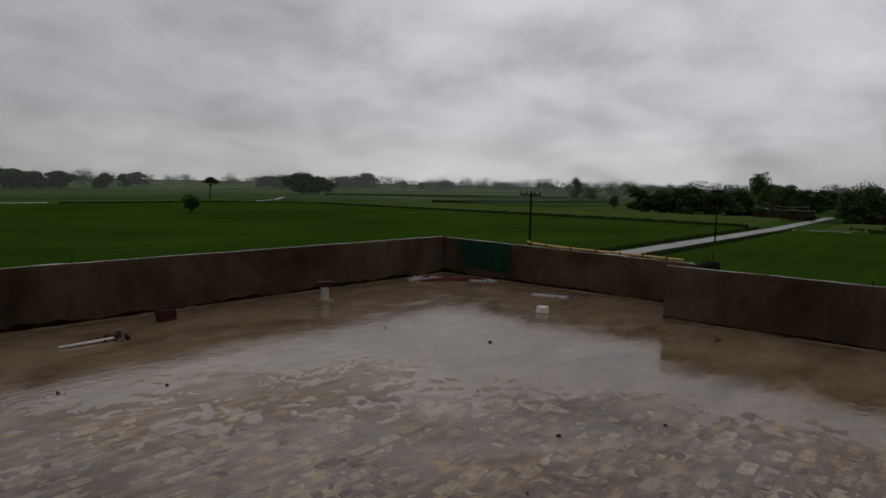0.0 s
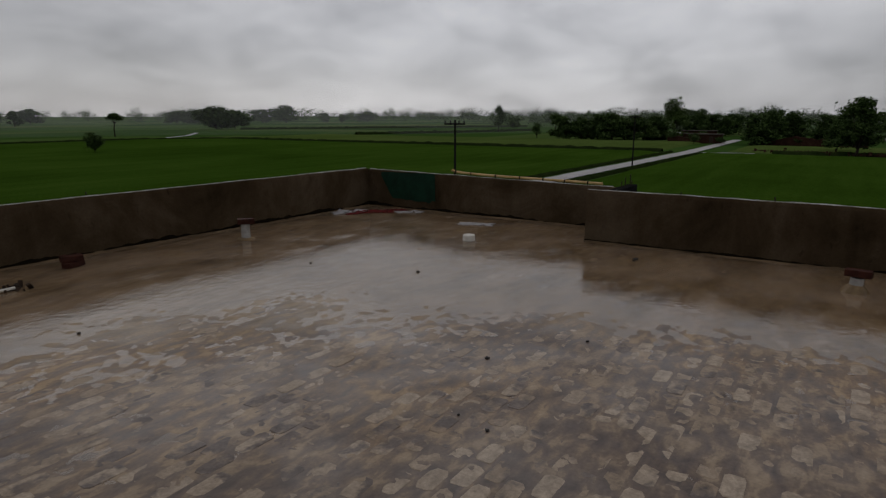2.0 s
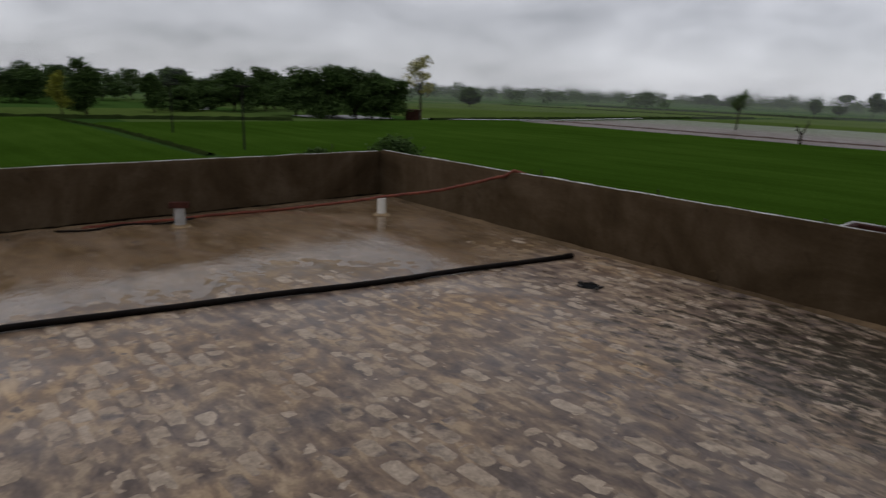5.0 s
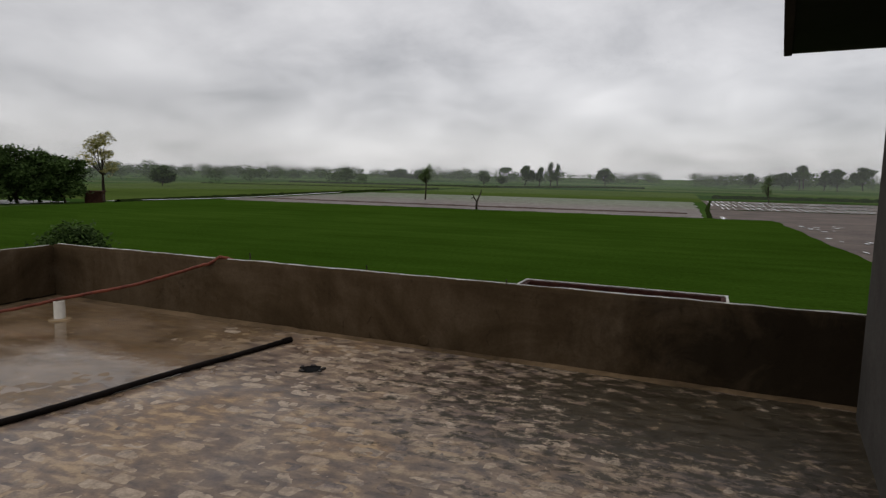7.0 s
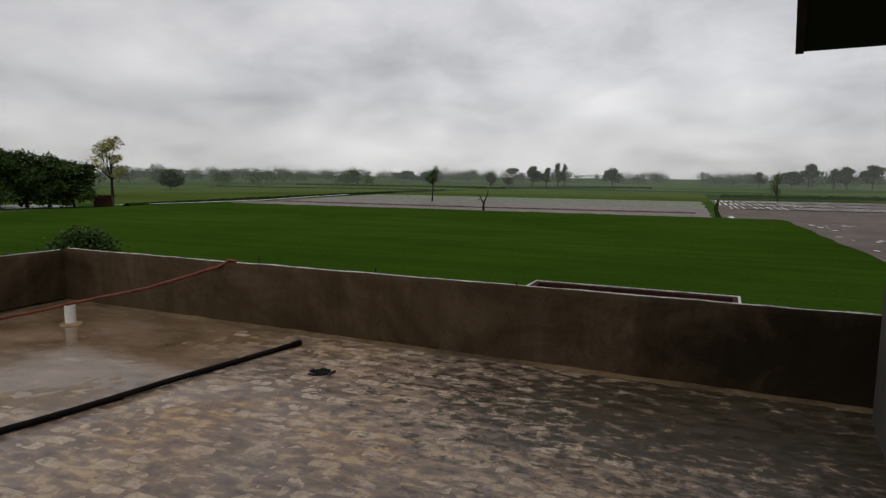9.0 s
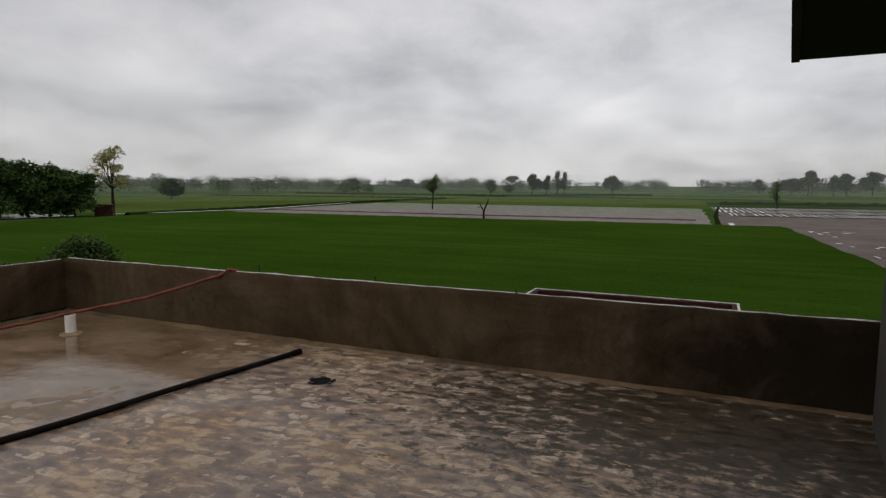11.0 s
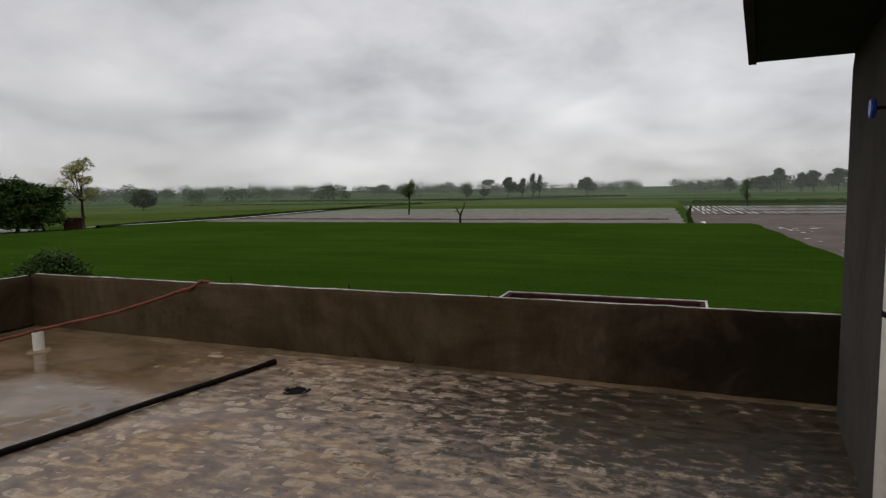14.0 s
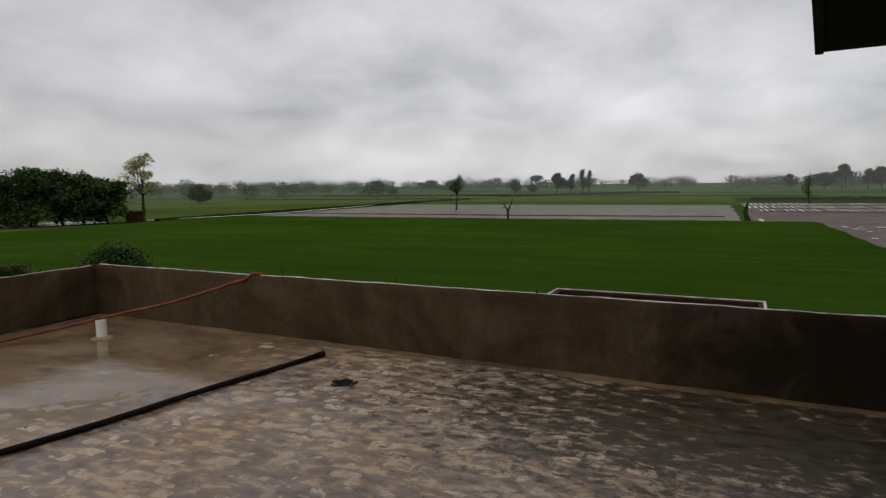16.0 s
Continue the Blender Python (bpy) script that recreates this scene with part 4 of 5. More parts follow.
# one ground sheet to the horizon
m, nt, bsdf, _ = material("farmland")
v = position(nt)
vor = nt.nodes.new("ShaderNodeTexVoronoi")
vor.distance = "CHEBYCHEV"
vor.inputs["Scale"].default_value = 0.011
nt.links.new(position(nt, (1.0, 1.6, 0)), vor.inputs["Vector"])
tone = nt.nodes.new("ShaderNodeSeparateColor")
nt.links.new(vor.outputs["Color"], tone.inputs[0])
strip = noise_fac(nt, position(nt, (0.03, 0.3, 1)), 0.6, 4.0)
tuft = noise_fac(nt, v, 1.4, 5.0, 0.65)
fac = maths(nt, "ADD", maths(nt, "MULTIPLY", tone.outputs[0], 0.5), maths(nt, "ADD", maths(nt, "MULTIPLY", strip, 0.3), maths(nt, "MULTIPLY", tuft, 0.25)))
nt.links.new(ramp(nt, fac, (0.22, (0.024, 0.052, 0.012)), (0.5, (0.042, 0.084, 0.018)), (0.72, (0.062, 0.098, 0.026)), (0.92, (0.090, 0.100, 0.040))), bsdf.inputs["Base Color"])
bsdf.inputs["Roughness"].default_value = 0.9
bsdf.inputs["Specular IOR Level"].default_value = 0.0
bump(nt, bsdf, tuft, 0.7, 0.2)
FARMLAND = m
verts, faces = [], []
radii = [0, 60, 140, 260, 480, 900, 1700, 3000, 4700]
for r in radii:
    for k in range(48):
        verts.append((r * math.cos(2 * math.pi * k / 48), r * math.sin(2 * math.pi * k / 48), GROUND - 0.02))
for i in range(len(radii) - 1):
    for k in range(48):
        faces.append((i * 48 + k, (i + 1) * 48 + k, (i + 1) * 48 + (k + 1) % 48, i * 48 + (k + 1) % 48))
tagged(new("ground", mesh_of("ground", verts, faces, FARMLAND)), "flat green farmland reaching to the horizon", "ground", kind="structure")

# crop fields, each standing a little above the mud
sheet("field_south", -16, -114, 103, -24, GROUND + 0.30, CROP, "even green field of young rice below the house", "rice field", 1.5, 0.07, 1, 1.2, 0.34)
sheet("field_south_near", -15, -22.8, 57, -8.5, GROUND + 0.30, CROP, "green rice field next to the house", "rice field", 1.5, 0.07, 2, 0.5, 0.34)
sheet("field_east", 11, -22.4, 117, 23.0, GROUND + 0.30, CROP, "green rice field between the house and the road", "rice field", 1.5, 0.07, 3, 0.7, 0.34)
sheet("field_north", -30, 29.4, 117, 167, GROUND + 0.30, CROP, "wide green rice field beyond the brick road", "rice field", 2.0, 0.07, 4, 0.8, 0.34)
sheet("field_far_east", 123, -60, 152, 20, GROUND + 0.26, CROP_LIGHT, "strip of lighter green rice", "rice field", 3.0, 0.05, 5, 0.8, 0.3)
sheet("field_far_north", 122, 31, 165, 160, GROUND + 0.26, CROP_LIGHT, "lighter green rice field beyond the bank", "rice field", 3.0, 0.05, 6, 0.8, 0.3)
sheet("field_far_south", 108, -330, 232, -98, GROUND + 0.26, CROP_LIGHT, "lighter green rice field beyond the path", "rice field", 4.0, 0.05, 7, 1.5, 0.3)
sheet("field_beyond_mud", -8, -318, 100, -197, GROUND + 0.2, CROP_LIGHT, "thin green rice beyond the flooded field", "rice field", 4.0, 0.04, 8, 1.5, 0.24)

# flooded and ploughed fields
sheet("mud_field", -4.6, -196, 101, -114.6, GROUND + 0.03, MUD, "flooded purplish brown mud field", "flooded field", 3.0, 0.01, 11, 0.8)
bank("bank", [(-2, -129), (40, -127), (99, -129)], 0.9, 0.28, DRY_MUD, "thin dark mud bank across the flooded field", seed=2)
bank("bank", [(-5.5, -114), (-6.5, -150), (-10, -214)], 1.0, 0.15, BUND, "grassy bank between two plots", seed=3)
sheet("mud_field_west", -130, -152, -6.2, -18, GROUND + 0.02, DRY_MUD, "bare wet ploughed mud field", "mud field", 2.5, 0.05, 12, 1.5)
sheet("seed_plots", -120, -216, -7.5, -152.6, GROUND + 0.03, DRY_MUD, "wet seed plots with rows of standing water", "mud field", 3.0, 0.03, 13, 0.8)
rng = random.Random(14)
verts, faces = [], []
for y0, y1 in ((-211, -193), (-190, -172), (-169, -154)):
    x = -9.0
    while x > -118:
        w = rng.uniform(0.5, 0.9)
        n = 7
        for i in range(n + 1):
            k = i / n
            y = y0 + (y1 - y0) * k
            s = -0.02 * (y - y0)
            ww = w * (0.55 + 0.6 * abs(noise.noise(Vector((x, y * 0.3, 1)))))
            verts += [(x - s - ww / 2, y, GROUND + 0.09), (x - s + ww / 2, y, GROUND + 0.09)]
        b = len(verts) - 2 * (n + 1)
        if rng.random() > 0.12:
            faces += [(b + 2 * i, b + 2 * i + 1, b + 2 * i + 3, b + 2 * i + 2) for i in range(n)]
        x -= rng.uniform(1.1, 1.7)
tagged(new("standing_water", mesh_of("standing_water", verts, faces, POND)), "rows of pale standing water between seed beds", "water", kind="stuff")
for y in (-213.5, -191.5, -170.5, -152.8):
    bank("bank", [(-10, y), (-60, y - 3), (-118, y - 6)], 0.8, 0.14, BUND, "low grassy bank between seed plots", seed=int(-y))
spots = [(-7.6, -119, 1.0, 6.0), (101.5, -124, 2.0, 9.0)] + [(-16.9 - abs(rng.gauss(0, 3.2)), rng.uniform(-108, -62), rng.uniform(0.3, 0.9), rng.uniform(0.4, 1.8)) for _ in range(26)]
for i, (x, y, lx, ly) in enumerate(spots):
    verts = []
    for k in range(40):
        a = 2 * math.pi * k / 40
        ragged = 1 + 0.75 * noise.noise(Vector((math.cos(a) * 1.6, math.sin(a) * 1.6, i * 5.3))) + 0.35 * noise.noise(Vector((math.cos(a) * 5, math.sin(a) * 5, i * 2.1)))
        verts.append((x + lx / 2 * math.cos(a) * ragged, y + ly / 2 * math.sin(a) * ragged, GROUND + 0.11))
    tagged(new("puddle", mesh_of("puddle", verts, [tuple(range(40))], POND)), "pale rain puddle on the wet mud", "puddle", "puddles in the fields", kind="structure")

# roads, paths, banks
def road(name, pts, width, label, mat, z=0.10, seed=0):
    verts, faces = [], []
    ps = []
    for a, b in zip(pts, pts[1:]):
        a, b = Vector((*a, 0)), Vector((*b, 0))
        n = max(1, int((b - a).length / 1.2))
        ps += [a.lerp(b, i / n) for i in range(n)]
    ps.append(Vector((*pts[-1], 0)))
    for i, p in enumerate(ps):
        d = (ps[min(i + 1, len(ps) - 1)] - ps[max(i - 1, 0)]).normalized()
        u = Vector((d.y, -d.x, 0))
        for s in (-1, -0.5, 0, 0.5, 1):
            wob = 0.12 * width * noise.noise(Vector((i * 0.35, s * 3, seed)))
            q = p + u * (s * width / 2 + (wob if abs(s) == 1 else 0))
            verts.append((q.x, q.y, GROUND + z + 0.05 * (1 - s * s)))
    for i in range(len(ps) - 1):
        for k in range(4):
            a = i * 5 + k
            faces.append((a, a + 1, a + 6, a + 5))
    return tagged(new(name, mesh_of(name, verts, faces, mat, True)), label, "road", kind="structure")


road("road", [(14, 26.4), (60, 26.4), (118, 25.2), (182, 26.5)], 2.5, "wet pale brick farm road between green fields", ROAD)
road("road_branch", [(117, 23.6), (119, 19), (119, 14.5)], 2.2, "wet pale side track leaving the farm road", ROAD, 0.09, 4)
road("path", [(106, -88), (101, -108), (98, -126), (104, -180)], 1.3, "narrow wet pale path along the field edge", POND, 0.38, 6)
road("path_far", [(150, 214), (130, 190), (112, 175), (98, 172)], 1.6, "thin wet track beyond the far field edge", ROAD, 0.10, 7)
road("field_channel", [(52, 171.5), (20, 172), (-40, 172.5)], 1.6, "thin line of standing water along the far field edge", POND, 0.36, 9)
bank("bank", [(14, 23.7), (60, 23.7), (116, 22.6)], 1.0, 0.35, BUND, "grassy bank along the farm road", seed=5)
bank("bank", [(14, 29.2), (60, 29.0), (118, 28.2)], 1.0, 0.35, BUND, "grassy bank along the farm road", seed=6)
bank("bank", [(119, 30), (121, 70), (118, 118), (119, 148), (96, 168), (54, 169)], 1.6, 0.6, BUND, "dark grassy bank along the field edge", seed=7)
bank("bank", [(121, 12), (123, -4), (117.5, -21), (108, -60)], 2.0, 0.6, BUND, "dark grassy bank along the field edge", seed=8)
bank("bank", [(57, -23.2), (90, -24.2), (117, -22)], 1.0, 0.3, BUND, "narrow dark field channel bank", seed=9)
bank("bank", [(104, -92), (105, -128), (107, -193), (104, -268)], 2.2, 0.7, BUND, "dark grassy bank along the field edge", seed=10)
bank("bank", [(230, -333), (97, -328), (58, -396), (20, -420)], 3.0, 1.1, BUND, "long dark hedge bank far across the fields", seed=11)
bank("bank", [(110, -262), (225, -250)], 2.0, 0.6, BUND, "dark bank far across the fields", seed=12)
bank("bank", [(168, 148), (215, 128), (252, 118)], 2.5, 0.9, BUND, "dark bank far across the fields", seed=13)
bank("bank", [(200, 250), (290, 190), (330, 160)], 3.0, 1.0, BUND, "dark bank far across the fields", seed=15)
bank("bank", [(-12, -240), (-40, -243), (-110, -250)], 3.0, 1.2, BUND, "dark overgrown bank far across the fields", seed=16)
sheet("pond", 196, -15, 216, -6, GROUND + 0.05, POND, "pale sheet of flood water among the fields", "water", 2.0, 0, 21, 1.5)


# ---- trees ----
def leaf_quads(rng, centres, count, size, flat=0.85, spray=11):
    """Many small leaves gathered in sprays that stand out of the given lobes (centre, radii) with gaps between."""
    verts, faces = [], []
    weights = [r[0] * r[2] for _, r in centres]
    for _ in range(max(1, count // spray)):
        (c, r) = rng.choices(centres, weights)[0]
        a, z = rng.uniform(0, 2 * math.pi), rng.uniform(-0.95, 1)
        s = math.sqrt(1 - z * z)
        k = rng.uniform(0.2, 1.0) ** 0.5 * (1 + abs(rng.gauss(0, 0.07)))
        hub = Vector((c[0] + r[0] * k * s * math.cos(a), c[1] + r[1] * k * s * math.sin(a), c[2] + r[2] * k * z * flat))
        wide = 0.15 * (r[0] + r[2]) * rng.uniform(0.5, 1.2)
        for _ in range(spray):
            p = hub + Vector((rng.gauss(0, wide), rng.gauss(0, wide), rng.gauss(0, wide * 0.55)))
            q = Euler((rng.uniform(-0.9, 0.9), rng.uniform(-0.9, 0.9), rng.uniform(0, 6.3))).to_matrix()
            w, h = size * rng.uniform(0.5, 1.3), size * rng.uniform(0.4, 0.9)
            b = len(verts)
            for dx, dy, dz in ((-1, -0.3, 0), (0, -1, 0.15), (1, 0.1, 0), (0.1, 1, -0.1)):
                verts.append(p + q @ Vector((dx * w, dy * h, dz * w)))
            faces.append((b, b + 1, b + 2, b + 3))
    return verts, faces


def tree(x, y, height, width, seed, leaf, label, name="tree", shape="broad", leaves=900, group="trees in the fields", trunk_k=None):
    rng = random.Random(seed)
    root = thing(name, label, "tree" if name == "tree" else "bush", pose(x, y, GROUND, 0, 0, rng.uniform(0, 360)), group)
    low = {"broad": 0.22, "umbrella": 0.52, "tall": 0.2, "round": 0.1, "thin": 0.28, "bush": 0.02}[shape] if trunk_k is None else trunk_k
    r0 = max(0.08, height * 0.022)
    lobes, bm = [], bmesh.new()
    lean = Vector((rng.uniform(-0.09, 0.09), rng.uniform(-0.09, 0.09), 0)) * height * (0.3 if shape == "thin" else 1.0)
    fork = Vector((lean.x * 0.4, lean.y * 0.4, height * max(0.12, low)))

    def limb(a, b, ra, rb):
        mid = a.lerp(b, 0.5) + Vector((rng.uniform(-1, 1), rng.uniform(-1, 1), 0)) * (b - a).length * 0.08
        pts = smooth_path([a, mid, b], 3)
        rings = []
        for i, p in enumerate(pts):
            k = i / (len(pts) - 1)
            r = ra + (rb - ra) * k
            rings.append([bm.verts.new(p + Vector((math.cos(t), math.sin(t), 0)) * r) for t in [2 * math.pi * j / 6 for j in range(6)]])
        for u, w in zip(rings, rings[1:]):
            for j in range(6):
                bm.faces.new((u[j], u[(j + 1) % 6], w[(j + 1) % 6], w[j]))
        bm.faces.new(rings[-1])

    limb(Vector((0, 0, -0.1)), fork, r0 * 1.3, r0 * 0.85)
    count = {"broad": 15, "umbrella": 9, "tall": 8, "round": 7, "thin": 12, "bush": 6}[shape]
    order = [(q + rng.random()) / count for q in range(count)]
    rng.shuffle(order)
    for i in range(count):
        a = 2 * math.pi * (i + rng.uniform(-0.3, 0.3)) / count
        k = (i + 0.5) / count
        if shape == "tall":
            h = height * (low + 0.12 + (0.9 - low) * k)
            out = width * 0.22 * (1.1 - 0.6 * k)
            r = (width * 0.34 * (1.15 - 0.55 * k), width * 0.34 * (1.15 - 0.55 * k), height * 0.13)
        elif shape == "umbrella":
            h = height * rng.uniform(0.72, 0.88)
            out = width * rng.uniform(0.12, 0.34)
            r = (width * 0.24, width * 0.24, height * 0.12)
        elif shape in ("round", "bush"):
            h = height * rng.uniform(0.38, 0.68)
            out = width * rng.uniform(0.05, 0.24)
            r = (width * 0.29, width * 0.29, height * 0.27)
        elif shape == "thin":
            h = height * (0.36 + 0.56 * order[i])
            out = width * rng.uniform(0.22, 0.50) * math.sin(math.pi * (0.18 + 0.74 * order[i]))
            r = (width * 0.15, width * 0.15, height * rng.uniform(0.06, 0.12))
        else:
            h = height * (low + 0.10 + (0.80 - low - 0.10) * order[i])
            out = width * rng.uniform(0.04, 0.40) * (1.35 - 0.65 * h / height)
            r = (width * rng.uniform(0.12, 0.27), width * rng.uniform(0.12, 0.27), height * rng.uniform(0.08, 0.19))
        c = Vector((lean.x + out * math.cos(a), lean.y + out * math.sin(a), h))
        lobes.append((c, r))
        limb(fork, c, r0 * 0.55, r0 * 0.12)
    top = (Vector((lean.x, lean.y, height * 0.86)), (width * 0.2, width * 0.2, height * 0.12))
    lobes.append(top)
    part("trunk", bm, BARK, root)
    size = 0.11 if shape == "bush" else max(0.14, min(0.30 if math.hypot(x, y) < 240 else 0.75, (0.04 if math.hypot(x, y) < 240 else 0.055) * width))
    far = math.hypot(x, y) > 240
    v, f = leaf_quads(rng, lobes, int(leaves * (4.2 if far else 3.4)), size, 0.85, 4 if far else 11)
    part("crown", mesh_of("crown", v, f, leaf), leaf, root, "sparse crown" if shape == "thin" else "")
    return root


DARK = "dark green leafy tree standing at the edge of the fields"
n = 0
# broad trees near the road and on the bank (x, y, height, width)
for x, y, h, w in ((121, 0, 9.9, 7.0), (134, 3, 6.9, 4.4), (120, -28, 10.2, 6.4), (132, -43, 8.2, 5.0), (137, -51, 5.6, 5.0), (141, -56, 5.8, 4.6), (144, -65, 10.2, 7.4), (148, -75, 11.1, 8.4), (157, -82, 9.6, 7.0), (122, -79, 11.4, 10.0), (114, -79, 11.0, 9.5), (114, -83, 10.4, 7.0), (109.5, -85.0, 9.3, 6.8), (116, -74, 11.2, 8.0), (124, -70, 10.8, 9.0)):
    n += 1
    tree(x, y, h, w * (1.4 if y < -44 else 0.98), 100 + n, LEAF, DARK, leaves=2200, trunk_k=0.05 if y < -40 else 0.10)
tree(118, -24, 6.8, 3.2, 140, LEAF_YELLOW, "small yellow-green tree at the field edge", shape="tall", leaves=800)
tree(149, -127.4, 16.6, 12.5, 141, LEAF_PALE, "tall thin tree with sparse pale yellowish leaves", shape="thin", leaves=800)
tree(59, 114, 4.05, 3.3, 142, LEAF, "small dense round tree alone in the rice", shape="round", leaves=1100)
tree(112, 203, 7.8, 5.2, 143, LEAF, "umbrella-shaped tree on a bare trunk", shape="umbrella", leaves=600)
tree(227, 123, 9.6, 4.8, 144, LEAF, "tall narrow tree in the fields", shape="tall", leaves=700)
tree(253, 129, 6.0, 5.8, 145, LEAF_MID, "low leaning tree in the fields", leaves=500)
tree(174, 81, 4.8, 3.6, 146, LEAF, "small dark round tree in the fields", shape="round", leaves=600)
tree(190, 82, 7.4, 4.8, 147, LEAF, "umbrella-shaped tree on a slender trunk", shape="umbrella", leaves=600)
tree(198, 47, 12.2, 8.6, 148, LEAF_MID, "tall broad tree above the hamlet", leaves=1300)
tree(188, -187, 8.3, 9.0, 149, LEAF, "dense round tree alone in the fields", shape="round", leaves=1100)
tree(63, -153, 8.7, 4.4, 150, LEAF_MID, "slim young tree on a thin bare trunk in the flooded field", shape="tall", leaves=500, trunk_k=0.45)
tree(-26, -209, 8.4, 3.4, 151, LEAF_MID, "slender tree beside the seed plots", shape="tall", leaves=500)
# grove beyond the road
for x, y, h, w in ((168, 70, 6.4, 6.5), (169, 65, 6.2, 6.5), (168, 60, 7.1, 7.0), (166, 55, 7.4, 7.0), (169, 50, 6.8, 7.0), (175, 47, 6.8, 6.0), (174, 58, 7.0, 7.0), (226, 45, 9.0, 8.0), (236, 52, 8.6, 8.0), (216, 38, 7.2, 7.0), (230, 36, 7.4, 7.0)):
    n += 1
    tree(x + 2.5, y - 2.6, h * 0.82, w, 260 + n, LEAF_MID, "smaller tree of the grove beyond the farm road", leaves=700, group="grove beyond the road", trunk_k=0.02)
    tree(x, y, h, w * 1.15, 200 + n, LEAF, "dark tree of the grove beyond the farm road", leaves=1300, group="grove beyond the road", trunk_k=0.03)
tree(173, 47, 3.4, 3.2, 240, LEAF_YELLOW, "yellowish shrub at the grove's edge", "shrub", "bush", 400, "shrubs")
for i, (x, y, h, w) in enumerate(((155, 32.0, 2.6, 3.4), (157, 26.6, 1.7, 2.4), (166, 39, 3.2, 4.2), (157, 10.5, 1.9, 3.2), (158, 5.0, 2.4, 3.6), (181, 35, 2.6, 4.0), (183, 40, 2.2, 3.4), (174, 42, 2.0, 3.0))):
    tree(x, y, h, w, 640 + i, LEAF, "dark bush in front of a mud-brick house", "bush", "bush", 500, "shrubs")
# trees beyond the hamlet
for x, y, h, w in ((155, 20, 7.0, 6.0), (159, 16, 8.0, 6.5), (165, 12, 7.9, 6.5), (170, 6, 7.0, 6.0), (178, 20, 7.5, 7.0), (181, -23, 9.0, 9.0), (186, -29, 10.2, 9.0), (196, -33, 9.4, 8.0), (210, -41, 10.4, 9.0), (178, -31, 8.6, 8.0), (172, -40, 7.6, 7.0), (281, -26, 10.2, 10.0), (262, -14, 8.0, 9.0), (272, -2, 8.4, 9.0), (240, -50, 10.0, 9.5), (200, -75, 9.0, 9.0), (186, -96, 8.4, 8.0), (205, -52, 9.6, 10.0), (216, -64, 10.4, 11.0), (190, -62, 8.2, 8.0), (208, -88, 9.4, 10.0), (222, -101, 10.6, 11.0), (176, -70, 7.8, 7.0), (232, -84, 10.8, 12.0), (236, -22, 9.6, 10.0), (224, -8, 9.0, 10.0)):
    n += 1
    tree(x, y, h, w * 1.2, 300 + n, LEAF, "dark leafy tree behind the fields", leaves=1100, group="trees behind the fields", trunk_k=0.04)
# trees of the far north side
for x, y, h, w in ((141, 377, 7.4, 7.0), (153, 398, 9.5, 7.0), (173, 424, 10.0, 6.5), (222, 517, 11.9, 11.0), (91, 348, 10.2, 12.0), (101, 351, 9.1, 10.0), (113, 354, 10.0, 11.0), (198, 266, 11.4, 17.0), (206, 262, 9.4, 12.0), (301, 454, 10.4, 18.0), (312, 440, 9.4, 16.0), (401, 437, 16.0, 26.0), (394, 461, 12.5, 18.0), (436, 421, 9.3, 7.0), (429, 394, 7.9, 6.0), (478, 405, 10.2, 16.0)):
    n += 1
    tree(x, y, h, w * 1.25, 400 + n, LEAF, "far tree in the misty fields", leaves=1000, group="far trees", trunk_k=0.10)
# trees of the far south side
for x, y, h, w, s in ((208, -365, 10.6, 10.0, "broad"), (263, -567, 12.0, 26.0, "broad"), (240, -572, 10.5, 18.0, "broad"), (109, -357, 9.2, 6.6, "round"), (110, -401, 8.4, 7.0, "round"), (160, -604, 15.3, 13.0, "umbrella"), (95, -406, 14.3, 11.0, "broad"), (86, -410, 12.2, 6.0, "tall"), (79, -412, 15.0, 5.5, "tall"), (75, -414, 14.3, 4.6, "tall"), (54, -510, 14.9, 14.0, "broad"), (-59, -588, 12.9, 11.0, "broad"), (-74, -523, 12.8, 16.0, "broad"), (-84, -520, 13.4, 13.0, "umbrella"), (-101, -603, 21.0, 8.5, "umbrella"), (-103, -534, 15.9, 9.5, "broad"), (-106, -506, 16.5, 13.0, "broad"), (-139, -580, 19.1, 17.0, "broad")):
    n += 1
    tree(x, y, h, w, 500 + n, LEAF, "far tree standing beyond the flooded fields", shape=s, leaves=800, group="far trees")
for i, (x, y, h, w) in enumerate(((29.6, -22.9, 4.05, 3.5), (32, -19.4, 3.2, 2.5), (33.0, -21.4, 2.6, 1.2))):
    tree(x, y, h, w, 600 + i, LEAF, "leafy bush growing below the house", "bush", "bush", 3000, "bushes below the house")

# bare dead tree
bm = tube([(0, 0, -0.1), (0.05, 0, 0.9), (0.0, 0, 1.6)], 0.24, 8, True, 0.75)
dead = thing("dead_tree", "bare dead forked tree trunk in the flooded field", "tree", pose(37, -116.5, GROUND, 0, 0, 18))
part("trunk", bm, BARK, dead)
part("limb", tube(smooth_path([(0, 0, 1.5), (-0.35, 0, 2.4), (-0.75, 0, 3.3), (-0.8, 0, 4.0)], 4), 0.18, 7, True, 0.4), BARK, dead)
part("limb", tube(smooth_path([(0, 0, 1.5), (0.5, 0, 2.3), (0.75, 0, 2.9), (1.15, 0.1, 3.0)], 4), 0.16, 7, True, 0.4), BARK, dead)
part("limb", tube(smooth_path([(0.6, 0, 2.5), (1.0, 0, 2.25), (1.2, 0, 2.2)], 4), 0.09, 6, True, 0.4), BARK, dead)

